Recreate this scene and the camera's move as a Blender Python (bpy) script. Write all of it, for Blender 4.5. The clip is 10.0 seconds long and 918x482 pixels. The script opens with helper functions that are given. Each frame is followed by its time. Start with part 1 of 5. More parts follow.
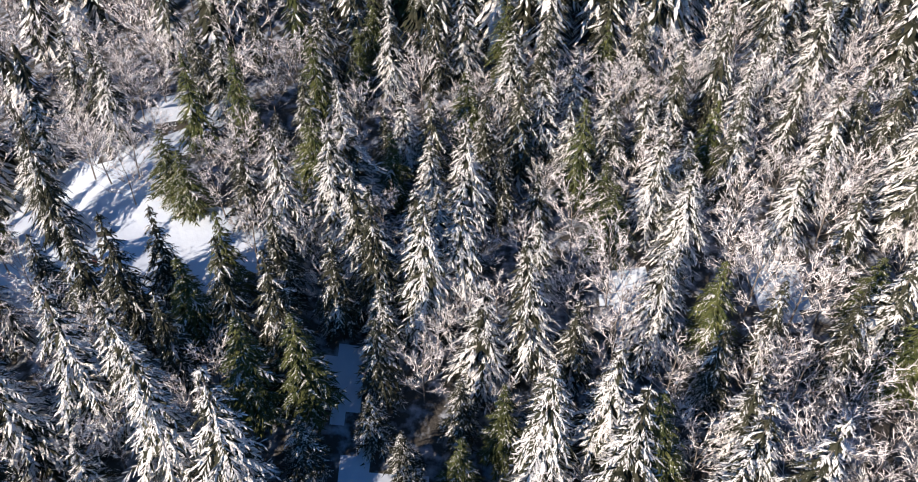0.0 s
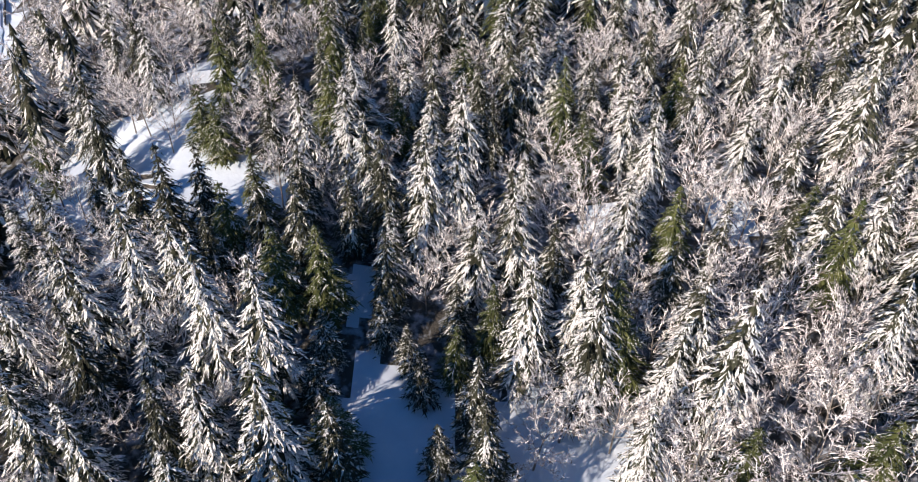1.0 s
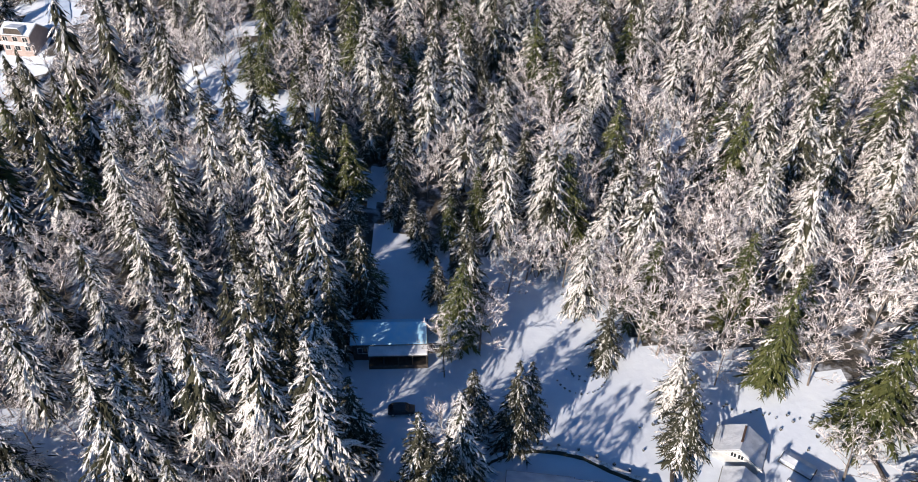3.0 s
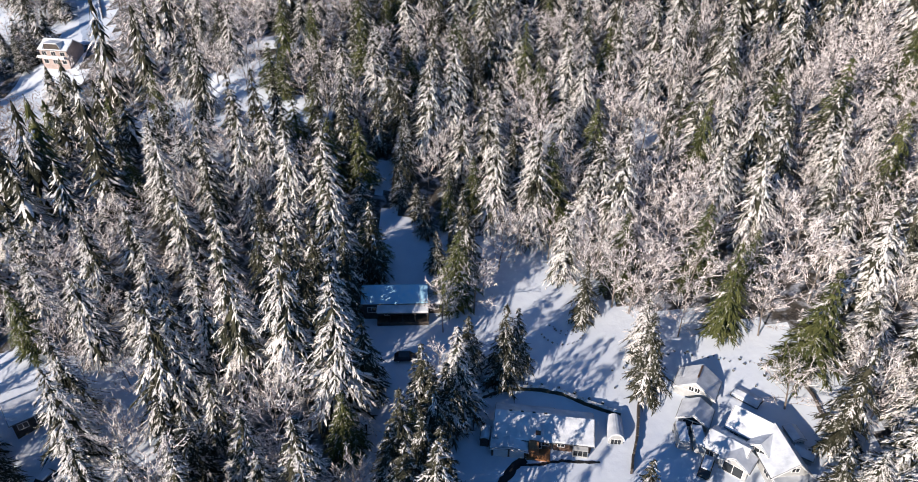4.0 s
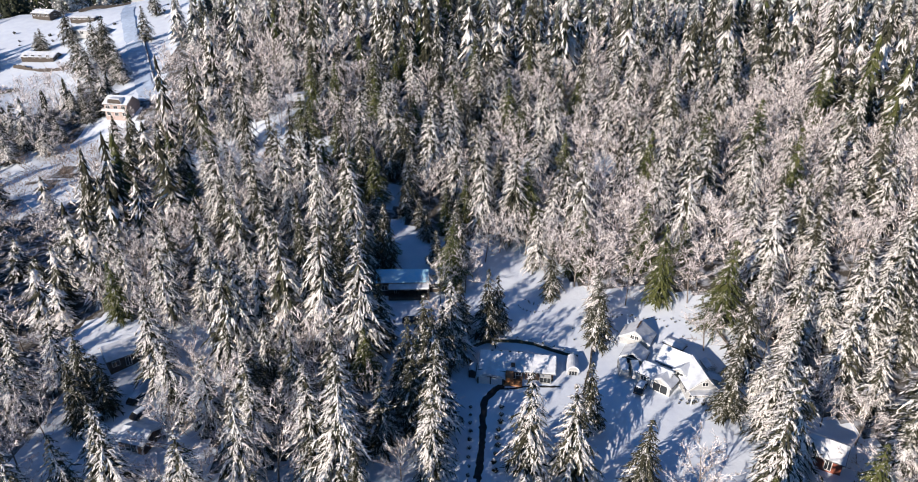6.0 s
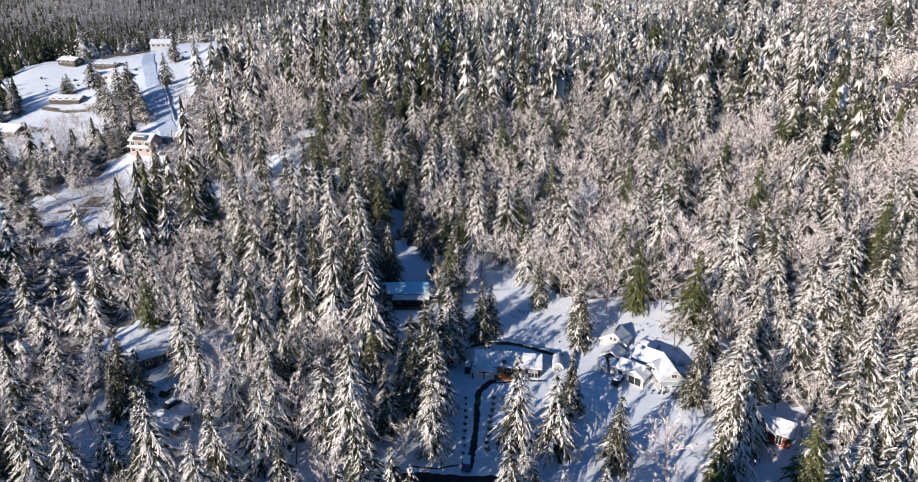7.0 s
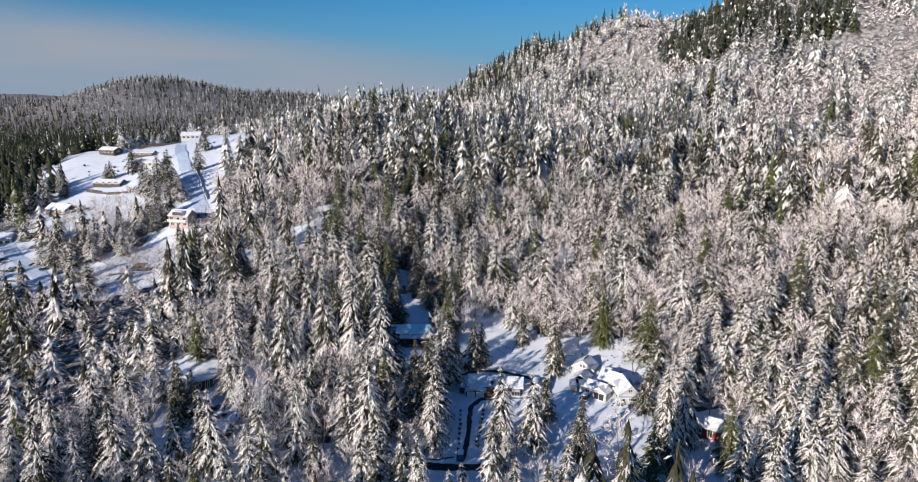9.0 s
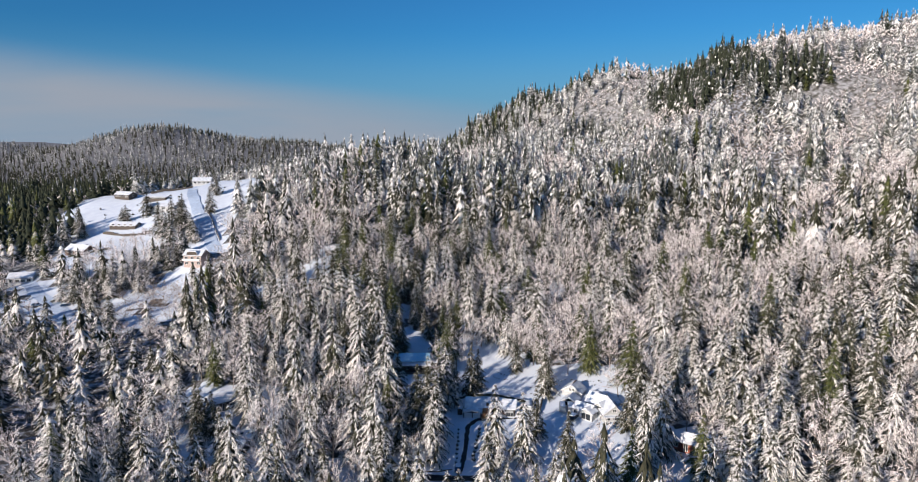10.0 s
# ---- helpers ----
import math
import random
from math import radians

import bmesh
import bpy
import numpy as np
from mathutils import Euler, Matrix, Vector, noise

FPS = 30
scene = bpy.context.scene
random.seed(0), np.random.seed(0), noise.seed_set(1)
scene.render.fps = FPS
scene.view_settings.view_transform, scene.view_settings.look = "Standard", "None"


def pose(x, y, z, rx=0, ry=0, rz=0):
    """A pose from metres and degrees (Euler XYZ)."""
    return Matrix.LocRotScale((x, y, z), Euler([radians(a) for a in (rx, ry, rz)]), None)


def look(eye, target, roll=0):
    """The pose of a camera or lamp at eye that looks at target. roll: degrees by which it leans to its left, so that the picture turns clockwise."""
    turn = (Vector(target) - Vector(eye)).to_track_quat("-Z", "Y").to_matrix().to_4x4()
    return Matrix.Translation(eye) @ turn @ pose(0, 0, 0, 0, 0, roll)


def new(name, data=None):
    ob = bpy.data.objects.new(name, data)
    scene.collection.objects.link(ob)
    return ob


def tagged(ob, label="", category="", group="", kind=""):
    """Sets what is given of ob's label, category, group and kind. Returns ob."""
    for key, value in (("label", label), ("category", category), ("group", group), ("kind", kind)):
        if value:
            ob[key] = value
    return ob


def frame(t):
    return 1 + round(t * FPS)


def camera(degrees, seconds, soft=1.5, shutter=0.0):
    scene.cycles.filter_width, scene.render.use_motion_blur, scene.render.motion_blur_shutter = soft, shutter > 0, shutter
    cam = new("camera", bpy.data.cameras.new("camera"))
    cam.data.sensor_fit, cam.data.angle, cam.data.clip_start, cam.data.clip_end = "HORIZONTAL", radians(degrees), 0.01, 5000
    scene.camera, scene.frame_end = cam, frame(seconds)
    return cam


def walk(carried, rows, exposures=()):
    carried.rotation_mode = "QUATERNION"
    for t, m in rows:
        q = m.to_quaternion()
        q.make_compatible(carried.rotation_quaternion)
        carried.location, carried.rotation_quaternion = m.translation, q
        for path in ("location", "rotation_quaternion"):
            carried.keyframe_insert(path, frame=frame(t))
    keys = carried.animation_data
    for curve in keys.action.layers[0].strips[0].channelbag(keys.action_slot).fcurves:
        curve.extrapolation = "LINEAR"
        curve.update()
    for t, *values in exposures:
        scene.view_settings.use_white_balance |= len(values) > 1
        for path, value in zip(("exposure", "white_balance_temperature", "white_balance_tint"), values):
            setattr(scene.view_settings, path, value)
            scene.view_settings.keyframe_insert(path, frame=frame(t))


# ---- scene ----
cam = camera(70.0, 10.0, soft=0.95)
METRES, EYE, TILT, LEAN, TURN = 200.0, 85.0, -35.0, 0.0, 0.0
ROWS = [
    (0.0, 0.0, 0.0, 0.0, 0.0, 0.0, -0.0),
    (0.5, 0.0013, -0.0413, -0.0283, -0.01, -0.0, 0.01),
    (1.0, 0.0035, -0.0822, -0.0575, 0.08, 0.05, -0.0),
    (1.5, 0.0047, -0.1235, -0.086, 0.05, 0.05, -0.01),
    (2.0, 0.0063, -0.1648, -0.1145, 0.04, 0.12, -0.07),
    (2.5, 0.0078, -0.2065, -0.1436, -0.0, 0.18, -0.11),
    (4.0, 0.0121, -0.3316, -0.2306, -0.04, 3.46, -0.14),
    (4.5, 0.014, -0.3732, -0.2597, -0.03, 4.8, -0.13),
    (5.0, 0.0156, -0.4148, -0.2886, -0.04, 6.34, -0.12),
    (6.5, 0.0214, -0.5381, -0.3747, -0.02, 12.2, -0.08),
    (7.0, 0.0232, -0.5793, -0.403, -0.02, 14.13, -0.03),
    (7.5, 0.0248, -0.6204, -0.4311, 0.0, 16.01, 0.01),
    (8.0, 0.0261, -0.6612, -0.4595, 0.01, 17.95, 0.04),
    (8.5, 0.0277, -0.7016, -0.4873, 0.03, 19.91, 0.1),
    (9.0, 0.0297, -0.7419, -0.5152, 0.05, 21.98, 0.11),
    (9.5, 0.0314, -0.7819, -0.5431, 0.05, 23.97, 0.13),
    (10.0, 0.0326, -0.8209, -0.5701, 0.05, 26.01, 0.14),
]
walk(cam, [(t, pose(0, 0, EYE, TILT, LEAN, TURN) @ pose(METRES * x, METRES * y, METRES * z, 90 + pitch, roll, yaw)) for t, x, y, z, yaw, pitch, roll in ROWS],
     ((0.0, 0.2), (2.5, 0.14), (4.0, 0.06), (7.0, 0.08), (10.0, 0.08)))

# ---- light ----
SUN_ELEVATION, SUN_BEARING = 16.5, 222.0      # bearing clockwise from +y
world = bpy.data.worlds.new("winter_sky")
scene.world = world
world.use_nodes = True
wn, wl = world.node_tree.nodes, world.node_tree.links
wn.clear()
w_out, w_bg, w_sky = wn.new("ShaderNodeOutputWorld"), wn.new("ShaderNodeBackground"), wn.new("ShaderNodeTexSky")
w_sky.sky_type, w_sky.sun_disc = "NISHITA", False
w_sky.sun_elevation, w_sky.sun_rotation = radians(SUN_ELEVATION), radians(SUN_BEARING)
w_sky.altitude, w_sky.air_density, w_sky.dust_density, w_sky.ozone_density = 200, 1.0, 0.3, 1.5
w_bg.inputs["Strength"].default_value = 0.074
w_deep = wn.new("ShaderNodeMix")
w_deep.data_type, w_deep.blend_type = "RGBA", "MULTIPLY"
w_deep.inputs[0].default_value = 1.0
wl.new(w_sky.outputs[0], w_deep.inputs[6])
# tint deep blue low down, raised in the unseen sky overhead to fill shade
w_over, w_up, w_dir, w_tint = wn.new("ShaderNodeMapRange"), wn.new("ShaderNodeSeparateXYZ"), wn.new("ShaderNodeTexCoord"), wn.new("ShaderNodeMix")
w_over.inputs[1].default_value, w_over.inputs[2].default_value = 0.25, 0.75
w_tint.data_type = "RGBA"
w_tint.inputs[6].default_value, w_tint.inputs[7].default_value = (0.17, 0.66, 1.2, 1), (0.6, 1.1, 1.68, 1)
wl.new(w_dir.outputs["Generated"], w_up.inputs[0])
wl.new(w_up.outputs[2], w_over.inputs[0])
wl.new(w_over.outputs[0], w_tint.inputs[0])
wl.new(w_tint.outputs[2], w_deep.inputs[7])
# a thin veil of high cloud low over the horizon
w_at, w_map, w_tex, w_xyz = wn.new("ShaderNodeTexCoord"), wn.new("ShaderNodeMapping"), wn.new("ShaderNodeTexNoise"), wn.new("ShaderNodeSeparateXYZ")
w_map.inputs["Scale"].default_value = (1.6, 1.6, 9.0)
w_map.inputs["Rotation"].default_value = (0.0, radians(9), 0.0)
w_tex.inputs["Scale"].default_value, w_tex.inputs["Detail"].default_value, w_tex.inputs["Distortion"].default_value = 1.3, 7, 0.4
wl.new(w_at.outputs["Generated"], w_map.inputs[0])
wl.new(w_map.outputs[0], w_tex.inputs["Vector"])
wl.new(w_at.outputs["Generated"], w_xyz.inputs[0])
w_low, w_amt, w_mul, w_veil = wn.new("ShaderNodeMapRange"), wn.new("ShaderNodeMapRange"), wn.new("ShaderNodeMath"), wn.new("ShaderNodeMix")
w_low.interpolation_type = "SMOOTHSTEP"
w_tilt = wn.new("ShaderNodeMath")
w_tilt.operation, w_tilt.inputs[1].default_value = "MULTIPLY_ADD", 0.115
wl.new(w_xyz.outputs[0], w_tilt.inputs[0])
wl.new(w_xyz.outputs[2], w_tilt.inputs[2])
w_low.inputs[1].default_value, w_low.inputs[2].default_value, w_low.inputs[3].default_value, w_low.inputs[4].default_value = 0.0, 0.066, 1.0, 0.0
wl.new(w_tilt.outputs[0], w_low.inputs[0])
w_amt.inputs[1].default_value, w_amt.inputs[2].default_value, w_amt.inputs[3].default_value = 0.25, 0.6, 0.45
wl.new(w_tex.outputs[0], w_amt.inputs[0])
w_mul.operation = "MULTIPLY"
wl.new(w_low.outputs[0], w_mul.inputs[0])
wl.new(w_amt.outputs[0], w_mul.inputs[1])
w_veil.data_type = "RGBA"
w_veil.inputs[7].default_value = (4.1, 4.65, 5.6, 1)
wl.new(w_mul.outputs[0], w_veil.inputs[0])
w_pale, w_haze = wn.new("ShaderNodeMapRange"), wn.new("ShaderNodeMix")
w_pale.interpolation_type = "SMOOTHSTEP"
w_pale.inputs[1].default_value, w_pale.inputs[2].default_value, w_pale.inputs[3].default_value, w_pale.inputs[4].default_value = 0.0, 0.16, 0.8, 0.0
w_haze.data_type = "RGBA"
w_haze.inputs[7].default_value = (2.3, 4.2, 6.7, 1)
wl.new(w_xyz.outputs[2], w_pale.inputs[0])
wl.new(w_pale.outputs[0], w_haze.inputs[0])
wl.new(w_deep.outputs[2], w_haze.inputs[6])
wl.new(w_haze.outputs[2], w_veil.inputs[6])
wl.new(w_veil.outputs[2], w_bg.inputs["Color"])
wl.new(w_bg.outputs[0], w_out.inputs["Surface"])

sun = new("sun", bpy.data.lights.new("sun", "SUN"))
sun.data.energy, sun.data.angle, sun.data.color = 6.5, radians(0.5), (1.0, 0.875, 0.765)
sb, se = radians(SUN_BEARING), radians(SUN_ELEVATION)
sun.matrix_world = look((600 * math.sin(sb) * math.cos(se), 600 * math.cos(sb) * math.cos(se), 600 * math.sin(se)), (0, 0, 0))


# ---- materials ----
def material(name, colour, rough=0.8, vary=None, scale=1.0, detail=6.0, bump=0.0, bump_scale=20.0, island=0.0, metal=0.0,
             dust=0.0, dust_colour=(0.86, 0.84, 0.81), spread=0.25, dust_scale=1.7, low=0.35, high=0.65, uneven=0.55, gloss=0.5):
    """A principled surface: two colours mixed by noise in metres, relief, some change from piece to piece, snow on upward faces."""
    m = bpy.data.materials.new(name)
    m.use_nodes = True
    n, l = m.node_tree.nodes, m.node_tree.links
    b = n["Principled BSDF"]
    b.inputs["Roughness"].default_value, b.inputs["Metallic"].default_value = rough, metal
    b.inputs["Specular IOR Level"].default_value = gloss
    geo = n.new("ShaderNodeNewGeometry")
    tex = n.new("ShaderNodeTexNoise")
    tex.inputs["Scale"].default_value, tex.inputs["Detail"].default_value = scale, detail
    l.new(geo.outputs["Position"], tex.inputs["Vector"])
    ramp = n.new("ShaderNodeMapRange")
    ramp.inputs[1].default_value, ramp.inputs[2].default_value = low, high
    l.new(tex.outputs[0], ramp.inputs[0])
    mix = n.new("ShaderNodeMix")
    mix.data_type = "RGBA"
    mix.inputs[6].default_value, mix.inputs[7].default_value = (*colour, 1), (*(vary or colour), 1)
    l.new(ramp.outputs[0], mix.inputs[0])
    last = mix.outputs[2]
    if island:
        info = n.new("ShaderNodeObjectInfo")
        add = n.new("ShaderNodeMath")
        add.operation = "ADD"
        l.new(info.outputs["Random"], add.inputs[0])
        l.new(geo.outputs["Random Per Island"], add.inputs[1])
        span = n.new("ShaderNodeMapRange")
        span.inputs[2].default_value, span.inputs[3].default_value, span.inputs[4].default_value = 2.0, 1 - island, 1 + island
        l.new(add.outputs[0], span.inputs[0])
        hsv = n.new("ShaderNodeHueSaturation")
        l.new(span.outputs[0], hsv.inputs["Value"])
        l.new(last, hsv.inputs["Color"])
        last = hsv.outputs[0]
    if dust:
        xyz = n.new("ShaderNodeSeparateXYZ")
        l.new(geo.outputs["Normal"], xyz.inputs[0])
        lump = n.new("ShaderNodeTexNoise")
        lump.inputs["Scale"].default_value, lump.inputs["Detail"].default_value = dust_scale, 5
        l.new(geo.outputs["Position"], lump.inputs["Vector"])
        level = n.new("ShaderNodeMath")
        level.operation = "MULTIPLY_ADD"
        level.inputs[1].default_value = 1.4
        l.new(lump.outputs[0], level.inputs[0])
        up = n.new("ShaderNodeMath")
        up.operation = "ABSOLUTE"
        l.new(xyz.outputs[2], up.inputs[0])
        own = n.new("ShaderNodeMath")
        own.operation, own.inputs[1].default_value = "MULTIPLY_ADD", uneven
        l.new(geo.outputs["Random Per Island"], own.inputs[0])
        l.new(up.outputs[0], own.inputs[2])
        shift = n.new("ShaderNodeMath")
        shift.operation, shift.inputs[1].default_value = "SUBTRACT", uneven / 2
        l.new(own.outputs[0], shift.inputs[0])
        l.new(shift.outputs[0], level.inputs[2])
        cover = n.new("ShaderNodeMapRange")
        cover.inputs[1].default_value, cover.inputs[2].default_value = 2.0 - dust - spread, 2.0 - dust + spread
        l.new(level.outputs[0], cover.inputs[0])
        snow_mix = n.new("ShaderNodeMix")
        snow_mix.data_type = "RGBA"
        snow_mix.inputs[7].default_value = (*dust_colour, 1)
        l.new(cover.outputs[0], snow_mix.inputs[0])
        l.new(last, snow_mix.inputs[6])
        last = snow_mix.outputs[2]
    l.new(last, b.inputs["Base Color"])
    if bump:
        grain = n.new("ShaderNodeTexNoise")
        grain.inputs["Scale"].default_value, grain.inputs["Detail"].default_value = bump_scale, 8
        l.new(geo.outputs["Position"], grain.inputs["Vector"])
        bm_ = n.new("ShaderNodeBump")
        bm_.inputs["Strength"].default_value, bm_.inputs["Distance"].default_value = bump, 0.3
        l.new(grain.outputs[0], bm_.inputs["Height"])
        l.new(bm_.outputs[0], b.inputs["Normal"])
    return m


# litter and brush between snow, darkened further for the shade under trees
SHADED_FOREST_FLOOR = material("forest_floor", (0.42, 0.45, 0.51), 0.75, (0.06, 0.053, 0.045), 0.5, detail=9, bump=0.8, bump_scale=1.5, low=0.32, high=0.54)
SHADED_BRUSHWOOD = material("brushwood_floor", (0.36, 0.36, 0.37), 0.85, (0.06, 0.056, 0.046), 0.35, detail=10, bump=0.8, bump_scale=0.8)
SNOW = material("snow", (0.74, 0.80, 0.87), 0.6, (0.66, 0.72, 0.81), 0.25, bump=0.22, bump_scale=0.8)
TREE_SNOW = material("tree_snow", (0.92, 0.885, 0.855), 0.7, (0.22, 0.215, 0.185), 4.0, detail=4, island=0.08, low=0.53, high=0.63)
NEEDLES = material("needles", (0.031, 0.035, 0.023), 0.8, (0.066, 0.063, 0.041), 0.9, island=0.4, dust=0.19, dust_scale=3.5, spread=0.13, gloss=0.1)
VALLEY_NEEDLES = material("bare_needles", (0.020, 0.027, 0.018), 0.85, (0.045, 0.05, 0.03), 0.4, island=0.5, gloss=0.15)
GREEN_NEEDLES = material("green_needles", (0.042, 0.056, 0.02), 0.75, (0.11, 0.115, 0.04), 0.7, island=0.4, dust=0.1, dust_scale=4.5, spread=0.12, gloss=0.15)
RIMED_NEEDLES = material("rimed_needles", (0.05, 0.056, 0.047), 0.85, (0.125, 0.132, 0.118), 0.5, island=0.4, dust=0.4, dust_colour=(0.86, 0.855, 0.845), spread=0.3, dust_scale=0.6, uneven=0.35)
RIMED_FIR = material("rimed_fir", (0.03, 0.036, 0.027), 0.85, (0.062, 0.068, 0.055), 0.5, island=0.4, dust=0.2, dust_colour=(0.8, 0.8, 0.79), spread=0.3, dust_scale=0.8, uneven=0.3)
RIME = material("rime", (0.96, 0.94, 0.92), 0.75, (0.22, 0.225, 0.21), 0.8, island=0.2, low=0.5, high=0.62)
BARK = material("bark", (0.07, 0.055, 0.045), 0.9, (0.14, 0.12, 0.1), 3.0, bump=0.4)
SNOWY_BARK = material("snowy_limbs", (0.12, 0.10, 0.085), 0.9, (0.22, 0.19, 0.17), 3.0, dust=0.5)
FROST = material("frosted_twigs", (0.90, 0.845, 0.83), 0.75, (0.15, 0.12, 0.105), 0.9, island=0.2, low=0.47, high=0.61)
TWIGS = material("bare_twigs", (0.26, 0.19, 0.14), 0.85, (0.4, 0.33, 0.28), 1.0, island=0.3)
ROOF_METAL = material("grey_roof", (0.10, 0.105, 0.11), 0.5, (0.16, 0.165, 0.17), 1.5)
WALL_PINK = material("pale_pink_render", (0.44, 0.345, 0.31), 0.75, (0.36, 0.285, 0.255), 1.0)
BLUE_ROOF = material("blue_roof_under_thin_snow", (0.34, 0.69, 0.9), 0.4, (0.5, 0.76, 0.9), 0.7, bump=0.2)
WALL_RED = material("red_boards", (0.30, 0.09, 0.05), 0.7, (0.22, 0.06, 0.04), 2.0)
WALL_DARK = material("dark_timber", (0.05, 0.04, 0.035), 0.8, (0.09, 0.075, 0.06), 2.0)
TIMBER = material("orange_timber", (0.36, 0.17, 0.07), 0.7, (0.24, 0.11, 0.05), 3.0)
TRIM = material("white_trim", (0.78, 0.78, 0.77), 0.5, (0.7, 0.7, 0.7), 3.0)
PAINT_DARK = material("dark_car_paint", (0.02, 0.022, 0.025), 0.25, (0.03, 0.03, 0.035), 2.0)
PAINT_BLUE = material("blue_car_paint", (0.03, 0.07, 0.14), 0.25, (0.04, 0.08, 0.15), 2.0)
RUBBER = material("tyre_rubber", (0.02, 0.02, 0.02), 0.9, (0.03, 0.03, 0.03), 5.0)
HEDGE = material("dark_hedge", (0.025, 0.03, 0.02), 0.85, (0.05, 0.05, 0.03), 3.0, dust=0.35)
ROOF_SNOW = material("roof_snow", (0.78, 0.81, 0.85), 0.6, (0.54, 0.58, 0.63), 0.55, detail=8, bump=0.4, bump_scale=0.9, low=0.36, high=0.7)
WALL_WHITE = material("white_siding", (0.46, 0.47, 0.47), 0.6, (0.38, 0.39, 0.39), 2.0)
WALL_BROWN = material("brown_siding", (0.10, 0.058, 0.04), 0.7, (0.14, 0.085, 0.06), 2.0)
GLASS = material("dark_window", (0.03, 0.035, 0.04), 0.08)
ASPHALT = material("wet_asphalt", (0.012, 0.012, 0.014), 0.6, (0.03, 0.03, 0.033), 1.0, bump=0.2, gloss=0.3)
# road snow tinted blue, the shade on the roads put into the colour
SHADED_PACKED_SNOW = material("packed_snow", (0.52, 0.62, 0.76), 0.45, (0.40, 0.48, 0.60), 0.5, bump=0.3, bump_scale=0.6)


# ---- ground ----
XS = (-600, -300, -200, -120, -60, 0, 60, 120, 220, 340, 600)
YS = (-300, -60, 0, 50, 100, 200, 320, 460, 700)
HEIGHTS = np.array([
    (-10, -12, -12, -11, -10, -8, -5, 0, 14, 36, 90),  # y = -300
    (-10, -9, -7, -6, -6, -5, -1, 10, 35, 65, 121),  # y = -60
    (-10, -8, -6, -4, 0, 1, 5, 21, 44, 73, 130),  # y = 0
    (-11, -7, -3, 2, 12, 8, 14, 27, 44, 77, 137),  # y = 50
    (-11, -5, 3, 9, 23, 23, 26, 30, 41, 80, 145),  # y = 100
    (-10, 10, 24, 40, 50, 47, 44, 42, 56, 97, 160),  # y = 200
    (-7, 31, 49, 57, 64, 65, 68, 71, 96, 132, 178),  # y = 320
    (-2, 16, 24, 33, 39, 49, 74, 106, 152, 171, 191),  # y = 460
    (-5, -7, -4, 4, 14, 30, 52, 76, 111, 136, 150),  # y = 700
], float)


def spline(stations, values, q):
    """Cubic Hermite interpolation along the last axis."""
    s = np.array(stations, float)
    q = np.clip(q, s[0], s[-1])
    i = np.clip(np.searchsorted(s, q, side="right") - 1, 0, len(s) - 2)
    slope = np.gradient(values, s, axis=-1)
    h = s[i + 1] - s[i]
    u = (q - s[i]) / h
    a, b, ma, mb = (np.take_along_axis(v, j, -1) for v, j in ((values, i), (values, i + 1), (slope, i), (slope, i + 1)))
    return (2 * u**3 - 3 * u**2 + 1) * a + (u**3 - 2 * u**2 + u) * h * ma + (3 * u**2 - 2 * u**3) * b + (u**3 - u**2) * h * mb


FAR_HILLS = ((-880, 1750, 230, 300, 104), (-1500, 2000, 420, 400, 70), (-480, 1750, 260, 300, 62), (-2600, 2600, 900, 500, 100), (176, 455, 42, 60, 13), (420, 420, 120, 90, 14),
             (250, 2300, 900, 300, 70), (-275, 290, 26, 34, 7.5), (-224, 308, 9, 9, 2.8))


# swells and hollows of the hill, each about 60 m wide: x, y, height
SWELLS = ((-60, 330, 5.3), (-60, 420, 3.2), (-60, 510, -4.5), (-60, 600, 14.4), (20, 510, 11.0), (20, 600, 30.4), (90, 600, 34.7), (160, 420, -48.7), (160, 510, 21.4), (230, 330, 29.3),
          (230, 420, 3.8), (230, 510, -19.7), (300, 330, 16.5), (300, 420, 5.0), (300, 510, -15.5), (300, 600, 4.9), (380, 510, -32.6), (470, 330, 3.9), (470, 420, -5.2), (470, 510, -4.2),
          (250, 290, -12.2), (320, 260, -6.0))


def land(x, y):
    """Height of the ground at arrays x, y."""
    x, y = np.atleast_1d(np.asarray(x, float)), np.atleast_1d(np.asarray(y, float))
    rows = spline(XS, np.repeat(HEIGHTS[None], len(x), 0), np.repeat(x[:, None, None], len(YS), 1))[:, :, 0]
    z = spline(YS, rows, y[:, None])[:, 0]
    out = np.maximum(0, np.maximum(np.abs(x) - 600, np.maximum(y - 700, -300 - y))) / 400
    z = z * np.exp(-out * out)
    for hx, hy, sx, sy, hz in FAR_HILLS:
        z = z + hz * np.exp(-((x - hx) / sx) ** 2 - ((y - hy) / sy) ** 2)
    for hx, hy, hz in SWELLS:
        z = z + hz * np.exp(-((x - hx) ** 2 + (y - hy) ** 2) / 62**2)
    rough = np.clip((np.hypot(x - 20, y + 5) - 45) / 60, 0.08, 1)
    z = z + rough * (1.6 * np.sin(x * 0.071 + 1.3 * np.sin(y * 0.043)) * np.cos(y * 0.063 + 1.1 * np.sin(x * 0.037)) + 0.5 * np.sin(x * 0.21 + 2 * np.sin(y * 0.13)) * np.sin(y * 0.19 + 1))
    return z


def ground_z(x, y):
    return float(land(x, y)[0])


